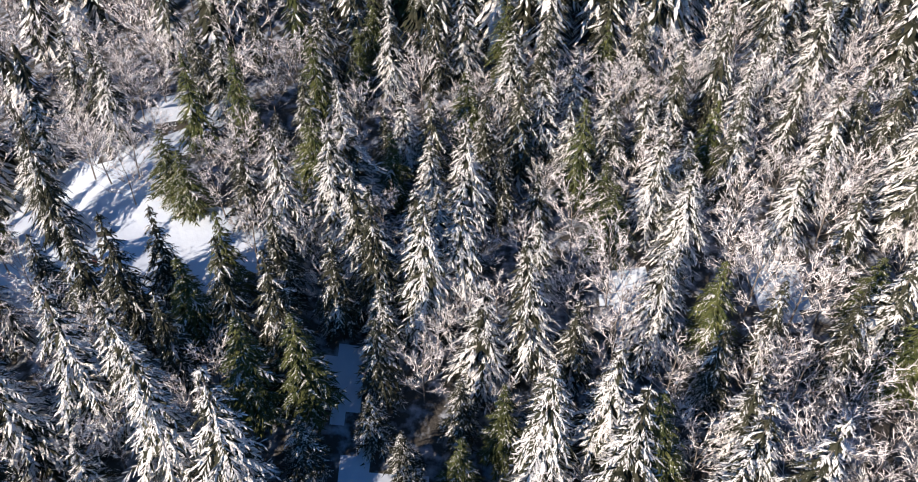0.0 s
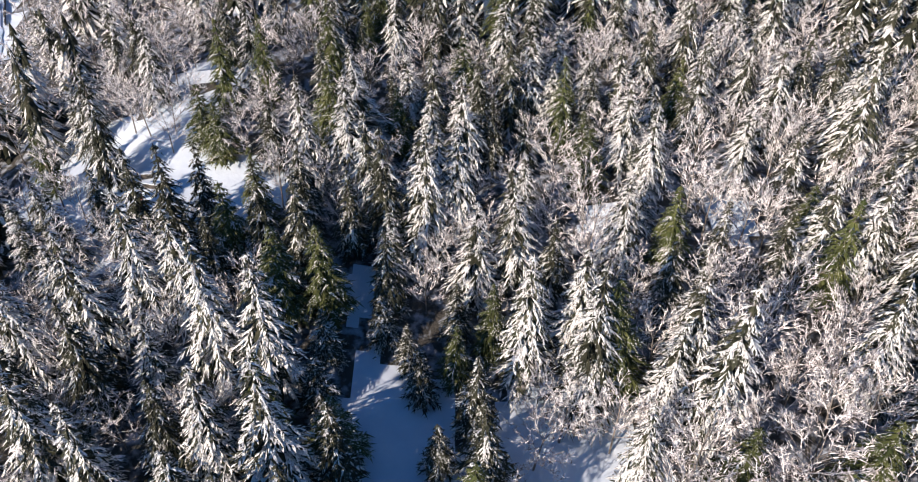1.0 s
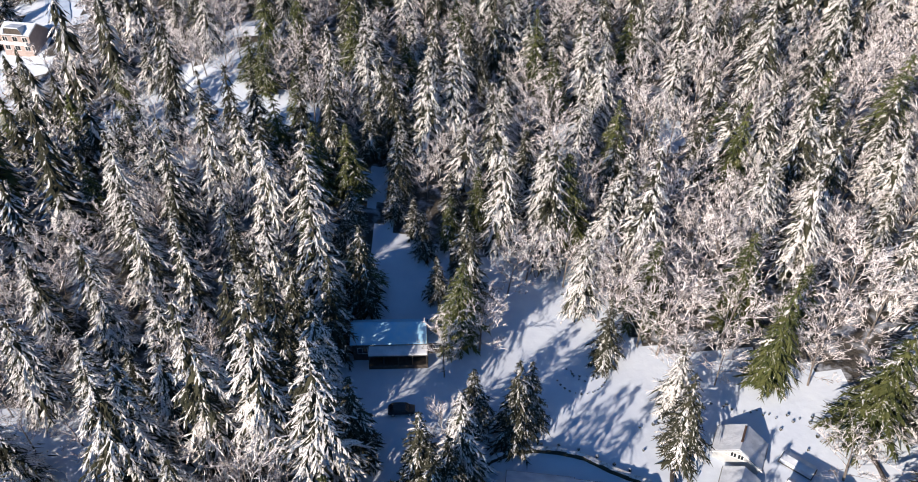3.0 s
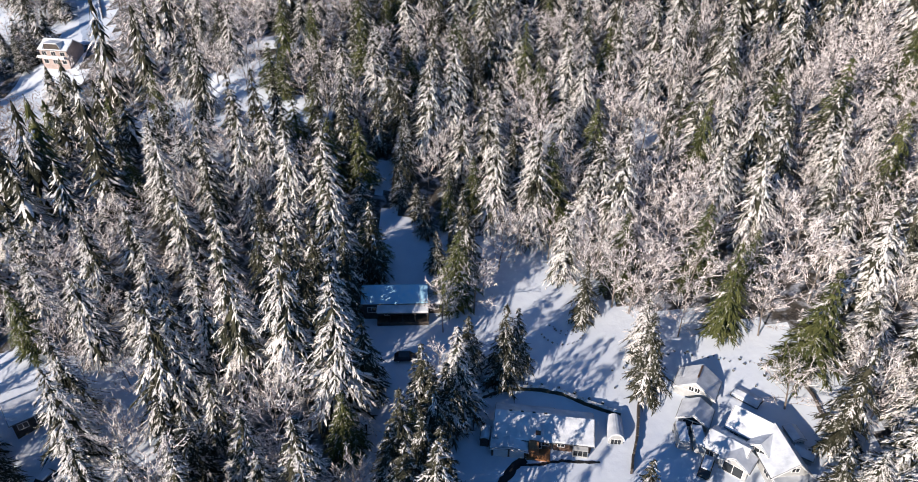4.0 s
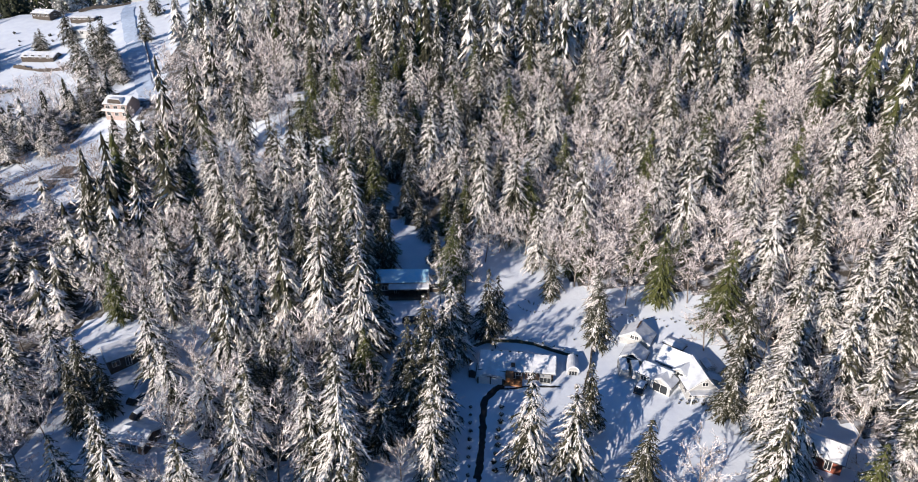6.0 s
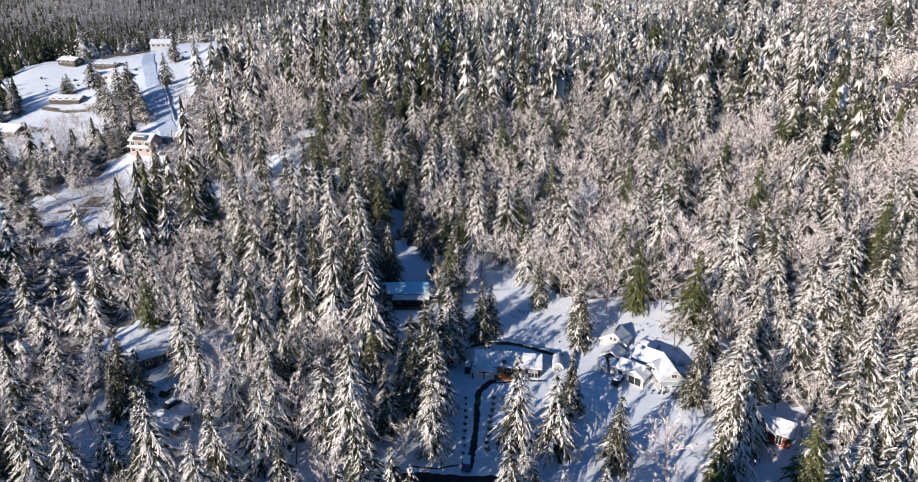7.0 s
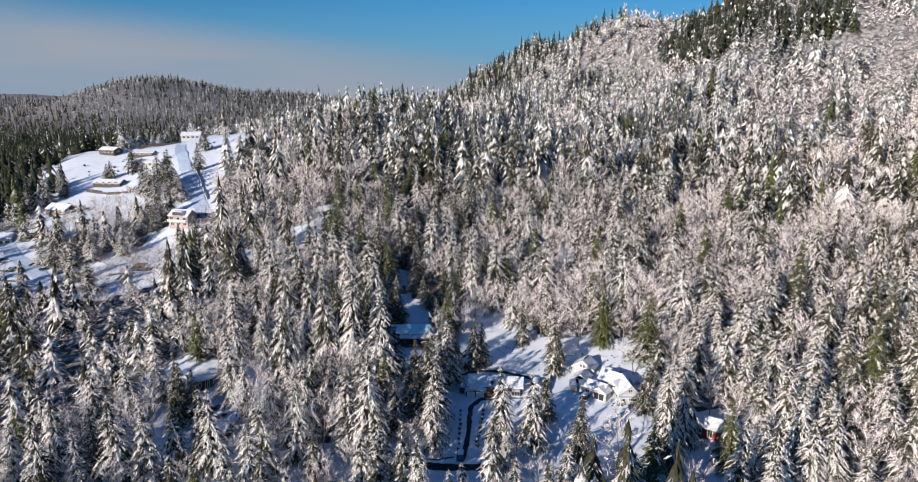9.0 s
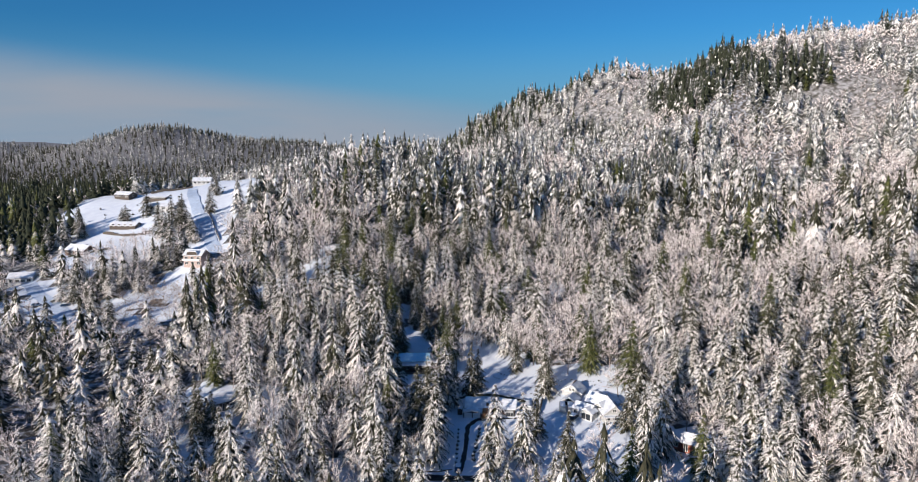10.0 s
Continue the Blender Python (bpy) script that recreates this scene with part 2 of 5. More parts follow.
def obj(name, verts, faces, mat, parent=None, label="", smooth=False):
    me = bpy.data.meshes.new(name)
    me.from_pydata(verts, [], faces)
    if mat:
        me.materials.append(mat)
    if smooth:
        me.shade_smooth()
    ob = new(name, me)
    if parent:
        ob.parent = parent
    if label:
        ob["label"] = label
    return ob


def stations(lo, hi, fine_lo, fine_hi, fine, grow):
    mid = list(np.arange(fine_lo, fine_hi + 0.1, fine))
    a, b, step = [], [], fine
    v = mid[-1]
    while v < hi:
        step *= grow
        v += step
        b.append(v)
    v, step = mid[0], fine
    while v > lo:
        step *= grow
        v -= step
        a.append(v)
    return np.array(a[::-1] + mid + b)


gx, gy = stations(-7000, 7000, -90, 100, 2.0, 1.08), stations(-3000, 9000, -60, 110, 2.0, 1.08)
GX, GY = np.meshgrid(gx, gy)
GZ = land(GX.ravel(), GY.ravel())
nx, ny = len(gx), len(gy)
cells = [(j * nx + i, j * nx + i + 1, (j + 1) * nx + i + 1, (j + 1) * nx + i) for j in range(ny - 1) for i in range(nx - 1)]
ground = obj("ground", list(zip(GX.ravel(), GY.ravel(), GZ)), cells, SNOW, smooth=True)
tagged(ground, "snow-covered rolling ground of a wooded valley", "ground", kind="structure")


# ---- trees ----
class Shape:
    """Vertices, faces and a material slot for each face."""
    def __init__(self):
        self.v, self.f, self.s = [], [], []

    def add(self, verts, faces, slot=0):
        k = len(self.v)
        self.v += [tuple(p) for p in verts]
        self.f += [tuple(k + i for i in f) for f in faces]
        self.s += [slot] * len(faces)

    def tube(self, points, radii, sides=4, slot=0):
        rings = []
        for p, r in zip(points, radii):
            k = len(self.v)
            for s in range(sides):
                a = 2 * math.pi * s / sides
                self.v.append((p[0] + r * math.cos(a), p[1] + r * math.sin(a), p[2]))
            rings.append(k)
        for a, b in zip(rings, rings[1:]):
            for s in range(sides):
                self.f.append((a + s, a + (s + 1) % sides, b + (s + 1) % sides, b + s))
                self.s.append(slot)

    def kite(self, a, b, side, width, at=0.55, slot=0):
        """A pointed frond from a to b."""
        m = a + (b - a) * at
        self.add((a, m + side * width, b, m - side * width), ((0, 1, 2), (0, 2, 3)), slot)

    def spike(self, a, b, side, width, slot=0):
        """A thin branchlet, broad at a and pointed at b."""
        self.add((a + side * width, b, a - side * width), ((0, 1, 2),), slot)

    def skirt(self, rng, z, drop, reach, points, slot=0):
        """A ragged tier of boughs round the trunk."""
        ring, turn = [(0, 0, z)], rng.uniform(0, 6.28)
        for k in range(points * 2):
            a = turn + math.pi * k / points + rng.uniform(-0.12, 0.12)
            r = reach * (rng.uniform(0.8, 1.15) if k % 2 == 0 else rng.uniform(0.4, 0.62))
            ring.append((r * math.cos(a), r * math.sin(a), z - drop * (r / reach) * rng.uniform(0.8, 1.2)))
        n = points * 2
        self.add(ring, [(0, 1 + k, 1 + (k + 1) % n) for k in range(n)], slot)

    def data(self, name, *mats):
        me = bpy.data.meshes.new(name)
        me.from_pydata(self.v, [], self.f)
        for m in mats:
            me.materials.append(m)
        me.polygons.foreach_set("material_index", self.s)
        return me


UP = Vector((0, 0, 1))


def outline(u):
    """Relative reach of the boughs at the height u of 0 to 1."""
    return (1 - u) ** 0.85 * (0.78 + 0.22 * min(1.0, u * 5)) + 0.02


def conifer(rng, height=20.0, spread=4.0, whorls=21, per=7, tongues=11, snow=0.9, bare=0.06, droop=1.0):
    """Trunk and crown of one spruce or fir; in the crown slot 0 is needles, slot 1 snow."""
    trunk, crown = Shape(), Shape()
    trunk.tube([(0, 0, -0.8), (0, 0, height * 0.5), (0, 0, height * 0.95)], [0.017 * height, 0.011 * height, 0.03], 5)
    tiers = whorls // 2
    for w in range(tiers):
        u = (w + 0.5) / tiers
        z = height * (bare + (1 - bare) * u)
        crown.skirt(rng, z + 0.4, 1.6 * (1 - u) + 0.8, spread * outline(u) * 0.66, 6)
    # one flank carries less snow than the other
    poor = rng.uniform(0, 6.28)
    for w in range(whorls):
        u = min(0.985, max(0.0, (w + rng.uniform(-0.3, 0.3)) / whorls + 0.01))
        z = height * (bare + (1 - bare) * u)
        reach = spread * outline(u)
        turn = rng.uniform(0, 6.28)
        count = per if u < 0.75 else max(4, per - 2)
        for k in range(count):
            a = turn + 6.283 * k / count + rng.uniform(-0.35, 0.35)
            r = max(0.35, reach * rng.uniform(0.68, 1.22))
            out, side = Vector((math.cos(a), math.sin(a), 0)), Vector((-math.sin(a), math.cos(a), 0))
            lift = rng.uniform(0.0, 0.18) * r
            sag = droop * r * rng.uniform(0.4, 0.85)
            p0 = Vector((0, 0, min(height * 0.97, z + 0.35 + rng.uniform(-0.5, 0.5) * height / whorls)))
            p1 = p0 + out * r * 0.55 + UP * (lift - sag * 0.3)
            p2 = p0 + out * r + UP * (lift - sag)
            wide = max(0.13, r * 0.085)
            # low and inner boughs hold less snow, partly to paint in crown shade
            laden = rng.random() < snow * (0.86 + 0.24 * math.cos(a - poor)) * min(1.0, 0.8 + 0.6 * u)
            crown.add((p0, p1 + side * wide - UP * wide * 0.5, p2, p1 - side * wide - UP * wide * 0.5, p1 + UP * wide * 0.3), ((0, 1, 4), (1, 2, 4), (2, 3, 4), (3, 0, 4)), 1 if laden and rng.random() < 0.75 else 0)
            for f in range(tongues):
                t = 0.3 + 0.7 * (f + rng.random()) / tongues
                white = laden and rng.random() < 0.5 + 0.45 * t
                sgn = 1 if f % 2 else -1
                base = p0.lerp(p1, t / 0.55) if t < 0.55 else p1.lerp(p2, (t - 0.55) / 0.45)
                length = max(0.4, min(1.5, r * (0.52 - 0.26 * t)) * rng.uniform(0.7, 1.35))
                way = (out * rng.uniform(0.6, 1.0) + side * sgn * rng.uniform(0.25, 0.95) - UP * rng.uniform(0.3, 1.0) * droop).normalized()
                across = (way.cross(UP) + UP * rng.uniform(-0.3, 0.3)).normalized()
                if white:
                    crown.kite(base + UP * 0.1, base + UP * 0.1 + way * length, across, length * rng.uniform(0.045, 0.09) + 0.03, 0.6, 1)
                else:
                    crown.spike(base, base + way * length, across, length * 0.11 + 0.03, 0)
            for _ in range(2):
                base = p0.lerp(p2, rng.uniform(0.4, 0.95)) - UP * 0.08
                way = (out * rng.uniform(0.3, 0.9) + side * rng.uniform(-0.8, 0.8) - UP * rng.uniform(0.5, 1.2)).normalized()
                crown.spike(base, base + way * max(0.5, r * 0.4), way.cross(UP).normalized(), 0.14, 0)
    tip = Vector((0, 0, height))
    for k in range(3):
        side = Vector((math.cos(2.09 * k), math.sin(2.09 * k), 0))
        crown.kite(tip - UP * height * 0.09, tip, side, 0.16, 0.4, slot=1 if snow > 0.5 and k else 0)
    return trunk, crown


def far_conifer(rng, height=20.0, spread=3.0, tiers=8, points=5, tongues=30, snow=0.8):
    """A slender conifer for the distance: ragged tiers of needles (slot 0) with tongues of snow (slot 1)."""
    body = Shape()

    def full(u):
        return (1 - u) ** 0.66 * (0.8 + 0.2 * min(1.0, u * 5)) + 0.03

    body.tube([(0, 0, -1), (0, 0, height * 0.3)], [0.3, 0.2], 3)
    # some trees carry snow close to the trunk too, others only along the tips of the boughs
    load = max(0.0, snow - 0.35) * rng.choice((0.0, 0.25, 0.5))
    for w in range(tiers):
        u = (w + 0.5 + rng.uniform(-0.2, 0.2)) / tiers
        body.skirt(rng, height * (0.06 + 0.95 * u) + 0.4, height * 1.2 / tiers * rng.uniform(1.0, 1.6), spread * full(u) * rng.uniform(0.8, 1.1), points, 1 if rng.random() < load else 0)
    size = (30 / tongues) ** 0.5
    rich = rng.uniform(0, 6.28)
    for k in range(tongues):
        u = 0.97 * (1 - (1 - (k + rng.random()) / tongues) ** 0.62)
        a = k * 2.4 + rng.uniform(-0.5, 0.5)
        r = spread * full(u) * rng.uniform(0.8, 1.3) + 0.25
        out, side = Vector((math.cos(a), math.sin(a), 0)), Vector((-math.sin(a), math.cos(a), 0))
        slope = rng.uniform(0.5, 0.95)
        start = rng.uniform(0.15, 0.15 + 0.75 * max(0, 1 - size))
        p = Vector((0, 0, height * (0.08 + 0.92 * u) + 0.55)) + (out - UP * slope) * r * start
        q = p + (out * 0.9 + side * rng.uniform(-0.5, 0.5) - UP * slope) * r * min(0.85, 1.15 * size)
        body.kite(p, q, (side + UP * rng.uniform(-0.4, 0.4)).normalized(), (r * rng.uniform(0.1, 0.17) + 0.06) * min(1.0, size * 1.15), 0.55, 1 if rng.random() < snow * (0.84 + 0.48 * math.cos(a - rich)) else 0)
    body.kite(Vector((0, 0, height * 0.88)), Vector((0, 0, height * 0.985)), Vector((0.7, 0.7, 0)), 0.3, 0.4, 1 if snow > 0.5 else 0)
    return body


def broadleaf(rng, height=14.0, spread=4.9, limbs=13, boughs=5, twigs=5, sprays=4, thick=0.042):
    """Trunk with limbs, and the twigs, of one bare tree."""
    wood, twig = Shape(), Shape()
    lean = Vector((rng.uniform(-0.08, 0.08), rng.uniform(-0.08, 0.08), 1))
    wood.tube([lean * -0.8, lean * height * 0.3, lean * height * 0.75], [0.012 * height, 0.009 * height, 0.04], 5)

    def needle(a, b, width):
        way = (b - a).normalized()
        s = way.cross(Vector((rng.uniform(-1, 1), rng.uniform(-1, 1), rng.uniform(-0.4, 1.2)))).normalized()
        twig.spike(a, b, s, width)

    for i in range(limbs):
        u = 0.2 + 0.72 * i / limbs + rng.uniform(-0.04, 0.04)
        a = i * 2.4 + rng.uniform(-0.4, 0.4)
        base = lean * height * 0.75 * u
        r = spread * (1.08 - 0.62 * u) * rng.uniform(0.75, 1.15)
        out = Vector((math.cos(a), math.sin(a), 0))
        end = base + out * r + UP * (height * (0.22 + 0.1 * u)) * rng.uniform(0.7, 1.2)
        mid = base.lerp(end, 0.5) + UP * rng.uniform(-0.4, 0.3) + Vector((rng.uniform(-0.3, 0.3), rng.uniform(-0.3, 0.3), 0))
        wood.tube([base, mid, end], [0.0042 * height, 0.0026 * height, 0.012], 3)
        for j in range(boughs):
            t = 0.2 + 0.8 * (j + rng.random()) / boughs
            p = base.lerp(mid, t * 2) if t < 0.5 else mid.lerp(end, t * 2 - 1)
            way = ((end - base).normalized() * 1.25 + Vector((rng.uniform(-1, 1), rng.uniform(-1, 1), rng.uniform(-0.2, 0.8))) * 0.9).normalized()
            length = height * rng.uniform(0.12, 0.19) * (1.25 - 0.5 * t)
            q = p + way * length
            needle(p, q, thick * 1.5)
            for k in range(twigs):
                s = 0.15 + 0.85 * (k + rng.random()) / twigs
                p2 = p.lerp(q, s)
                w2 = (way * 1.1 + Vector((rng.uniform(-1, 1), rng.uniform(-1, 1), rng.uniform(-0.5, 0.8)))).normalized()
                q2 = p2 + w2 * length * rng.uniform(0.35, 0.6)
                needle(p2, q2, thick * 1.2)
                for _ in range(sprays):
                    p3 = p2.lerp(q2, rng.uniform(0.2, 1.0))
                    w3 = (w2 + Vector((rng.uniform(-1, 1), rng.uniform(-1, 1), rng.uniform(-0.6, 0.6))) * 1.1).normalized()
                    needle(p3, p3 + w3 * length * rng.uniform(0.16, 0.32), thick)
    return wood, twig


rng = random.Random(7)
KINDS = {}


def conifer_kind(key, needles_mat, label, count, **kw):
    made = []
    for _ in range(count):
        trunk, crown = conifer(rng, **kw)
        made.append((trunk.data("trunk", BARK), crown.data("crown", needles_mat, TREE_SNOW)))
    KINDS[key] = (made, label, "conifer", 20.0)


def broadleaf_kind(key, mat, label, count, **kw):
    made = []
    for _ in range(count):
        wood_, twig = broadleaf(rng, **kw)
        made.append((wood_.data("trunk", SNOWY_BARK), twig.data("crown", mat)))
    KINDS[key] = (made, label, "bare tree", 14.0)


conifer_kind("white", NEEDLES, "tall spruce with boughs heavily loaded with snow", 7, snow=0.95, spread=5.0)
conifer_kind("half", NEEDLES, "dark green fir with patches of snow on its boughs", 6, snow=0.45, spread=4.6)
conifer_kind("green", GREEN_NEEDLES, "olive green fir nearly free of snow", 5, snow=0.06, spread=4.6, droop=0.8, per=8)
conifer_kind("dark", NEEDLES, "dark fir with only flecks of snow on its boughs", 5, snow=0.17, spread=4.5)
broadleaf_kind("frost", FROST, "bare deciduous tree with twigs coated in snow", 8)
broadleaf_kind("bare", TWIGS, "bare brown deciduous tree with little snow", 3, twigs=6, sprays=2, thick=0.03)

PREFIX = {"white": "spruce", "half": "fir", "dark": "fir", "green": "fir", "frost": "deciduous_tree", "bare": "deciduous_tree"}
PLANTED = []
NEAR = []      # x, y of every tree that stands on its own


def plant(kind, x, y, height, fat=1.0):
    made, label, category, h0 = KINDS[kind]
    trunk_me, crown_me = rng.choice(made)
    base = new(PREFIX[kind])
    s = height / h0
    wide = (0.45 * s + 0.55) * fat
    base.matrix_world = Matrix.LocRotScale((x, y, ground_z(x, y)), Euler((rng.gauss(0, 0.02), rng.gauss(0, 0.02), rng.uniform(0, 6.28))), (wide, wide, s))
    tagged(base, label, category, "trees of the forest")
    for name, me in (("trunk", trunk_me), ("crown", crown_me)):
        new(name, me).parent = base
    NEAR.append((x, y))
    PLANTED.append(PREFIX[kind])
    return base


# single trees that stand out, and some added for shade: x, y, height of the tip above the valley's datum
SNOWY_UPPER = ((-5.6, 74.4, 40), (0, 79, 39), (10, 69, 37), (3, 66, 32), (19, 56, 31.6), (10.6, 51.5, 33), (15, 111, 46), (22, 120, 44), (60, 96, 48), (51, 111, 46),
               (32, 78.6, 30), (33, 45.5, 33), (35.4, 40.7, 36.7), (60, 45.6, 31), (-27, 48, 36.5), (-41, 57.5, 37), (-47, 57, 39.6), (-62, 47.6, 36),
               (-22.7, 31.5, 33.6), (18.6, 46, 35), (29, 43, 28.8), (63, 36, 36), (-10, 111, 39.6), (-80, 115, 38), (57, 44, 33.7), (76, 28, 31))
SNOWY_LOWER = ((-26, 4, 35), (-17, -1, 31.5), (-20, 12, 26), (-34, 5, 33.4), (-68, 25, 26), (-57, 23, 22), (-86, 32, 23), (-58, -9, 20), (-46, -1, 28), (2.2, -1, 20.5),
               (-0.8, -25, 22), (-17, -26, 20), (-19.5, -18, 20), (-17, -35, 25), (-57.5, -34.5, 15.5), (-62, -1, 19), (-44.8, -18.5, 14), (16.5, -31.5, 20.5), (24, -32.5, 18.7),
               (30, -52, 11), (17, -41.5, 7), (-41, -40, 15), (-84, -17, 12.6), (-39.2, -16.4, 14), (-44, 1, 25))
SNOWY_EAST = ((60, -34.5, 23.5), (77.6, -17, 25), (85, -11, 29.6), (80, -5, 23), (89, -15, 26), (83, -32, 29.6), (105, -23, 29), (77.6, -60, 21), (103, -44, 26),
              (107, -8, 30), (119, -3, 41), (116, 14, 46), (119, 25, 44), (73, 7, 23), (66, -18, 22), (88, -42, 24), (72, -52, 18), (95, -28, 28))
# a few of these firs are added to cast shade on field and lodge
DARK = ((-11, 64.6, 29), (-18, 74, 34), (16, 66.6, 29), (-34, 113, 35), (-13, 110, 37), (-49, 135, 41), (34, 62, 29.6), (10.2, 5.4, 20.5), (12.4, 8.6, 17), (34.8, 2.6, 21),
        (-13.5, 3.6, 19.5), (-6.2, -13, 20), (28.6, -22, 15.4), (34.8, -37.5, 15.3), (55.4, -20.6, 16.1), (-83, -37, 12), (-37, -14, 16), (-8, -14, 14), (-5.5, -20, 17), (4.4, 9, 15), (-3, -16, 18), (0.3, -19.5, 19), (-1.5, -7, 18), (-30, 22, 30), (-24, 20, 29), (-19.5, 23, 26), (-32, 14, 30), (-25, 13, 28), (-15.5, 33, 25), (-74, -9, 15), (-71, -15, 14), (-70, -19, 14), (-67.5, -14.5, 12), (-3.5, -1, 18), (0.6, -4.5, 17))
GREEN = ((-37, 70, 33.8), (-27.4, 60.4, 32), (-21, 62, 31), (23.2, 49, 31), (-16.5, 38.6, 19), (61.8, 4.6, 28), (35, 29.4, 24.6), (50, 28, 27), (78, 69, 40),
         (59.6, 73, 31), (24, 87, 35), (-57, 135, 37), (2, 114, 43), (-25, 100, 42), (-46, 96, 36), (-50, 100, 38), (91, 67, 44), (-4.5, -9, 12), (1.8, 26, 22.5))
FROSTED = ((5.5, 24.5, 14), (41, 47, 26), (42, 81, 30), (67.5, 26, 26), (44, -40.5, 9), (74, -31, 11), (72, -40, 9), (36, 22, 19), (31, 33, 20), (28, 27, 18), (-48, -28, 10), (-41, -20, 11), (46, 22, 20), (54, 20, 20), (33, 24, 17),
           (15, 41, 16), (11, 37, 13), (57, -2, 11), (49, 36, 23), (44, 31, 22), (-28, -34, 9), (-26, -8, 14))
SNOWY_MORE = ((75, 14.7, 36), (95.7, 0.6, 36.6), (111.6, 5.3, 35.7), (74.3, -1.1, 26), (61.5, -19.8, 14.7), (83.1, -58.3, 22.5), (-97.6, 29.3, 17), (-94, 48, 23), (-63.8, 11.9, 25.1), (-53, -40, 18.3),
              (-12, -51, 19.5), (12, 80, 33), (83, 47, 38), (72, 87.6, 50), (-53.5, 52.5, 36.6), (-34.8, 50.2, 37), (74, 95, 47), (59, 67.4, 37), (64.5, 63, 39.6), (-35.5, -22.7, 17.7), (-19.7, 91.6, 43.4))
for spots, kind, fat in ((SNOWY_MORE, "white", 1.05), (SNOWY_UPPER, "white", 1.05), (SNOWY_LOWER, "white", 1.05), (SNOWY_EAST, "white", 1.1), (DARK, "dark", 0.95), (GREEN, "green", 1.25), (FROSTED, "frost", 1.2)):
    for x, y, top in spots:
        plant(kind, x, y, max(5.0, top + (3.5 if kind == "frost" else 0) - ground_z(x, y)), fat * rng.uniform(0.95, 1.1))
plant("white", -18.7, 96.4, 21, 1.7)

# open ground: x, y, half-widths, turn in degrees
CLEAR = ((-9, 26, 11, 7.5, 0), (-5.5, 8, 5, 7, 0), (-56.5, -26, 4.5, 5, 0), (-70.2, 0.2, 7.5, 6.5, 40), (55.5, -12.5, 6, 5.5, 0), (-56.5, 119.5, 6, 5, 0), (18, 20, 7.5, 23, 12), (17, -5, 15, 9.5, 0), (46, -3, 14, 16, -10), (43, -24, 14, 19, 10), (8, -24, 9, 18, 0), (27, -25, 14, 15, 0), (30, -47, 22, 7, 0), (3, -45, 14, 10, 0), (-9, 17, 8, 10, 0), (-9, 41, 5, 9, 0), (-8.5, 33, 6, 8, 0), (6, 17, 4, 7, 0),
         (0, -38.5, 45, 3.2, 0), (-64, 91.5, 23, 9, -33), (-45, 88, 9, 6, 0), (-63, -13, 8, 18, -12), (-53, -32, 5, 9, -30), (66, -34, 8, 7, 0), (61, -43, 6, 10, -25), (-57, 118, 5, 5, 0), (-60, -52, 28, 5, 20), (32, -5, 5, 14, 0), (26, 9, 9, 10, 0), (-13.5, 51, 2.2, 8, 0), (-10.5, 4, 3.2, 15, 0), (50, 79, 3.5, 5, 0), (27, 79, 3.5, 5, 0), (-44, 6, 2.5, 12, -15), (-80, 4, 5, 8, 0), (-17, 66, 2, 6, -10), (-65, -32, 9, 6, 0))


def is_clear(x, y, margin=0.0):
    for cx, cy, a, b, turn in CLEAR:
        t = radians(turn)
        u, v = (x - cx) * math.cos(t) + (y - cy) * math.sin(t), -(x - cx) * math.sin(t) + (y - cy) * math.cos(t)
        if (u / (a + margin)) ** 2 + (v / (b + margin)) ** 2 < 1:
            return True
    return False


def patch(x, y):
    return noise.noise((x * 0.022, y * 0.022, 3.1)) + 0.5 * noise.noise((x * 0.07, y * 0.07, 8.2))


def dark_ridge(x, y):
    """The dense firs on the near spur of the hill."""
    return (abs(x - 222 - 0.1 * (y - 380)) < 34 + 14 * patch(x * 2, y * 2) and 322 < y < 445) or (abs(x - 265) < 26 and abs(y - 316) < 11)


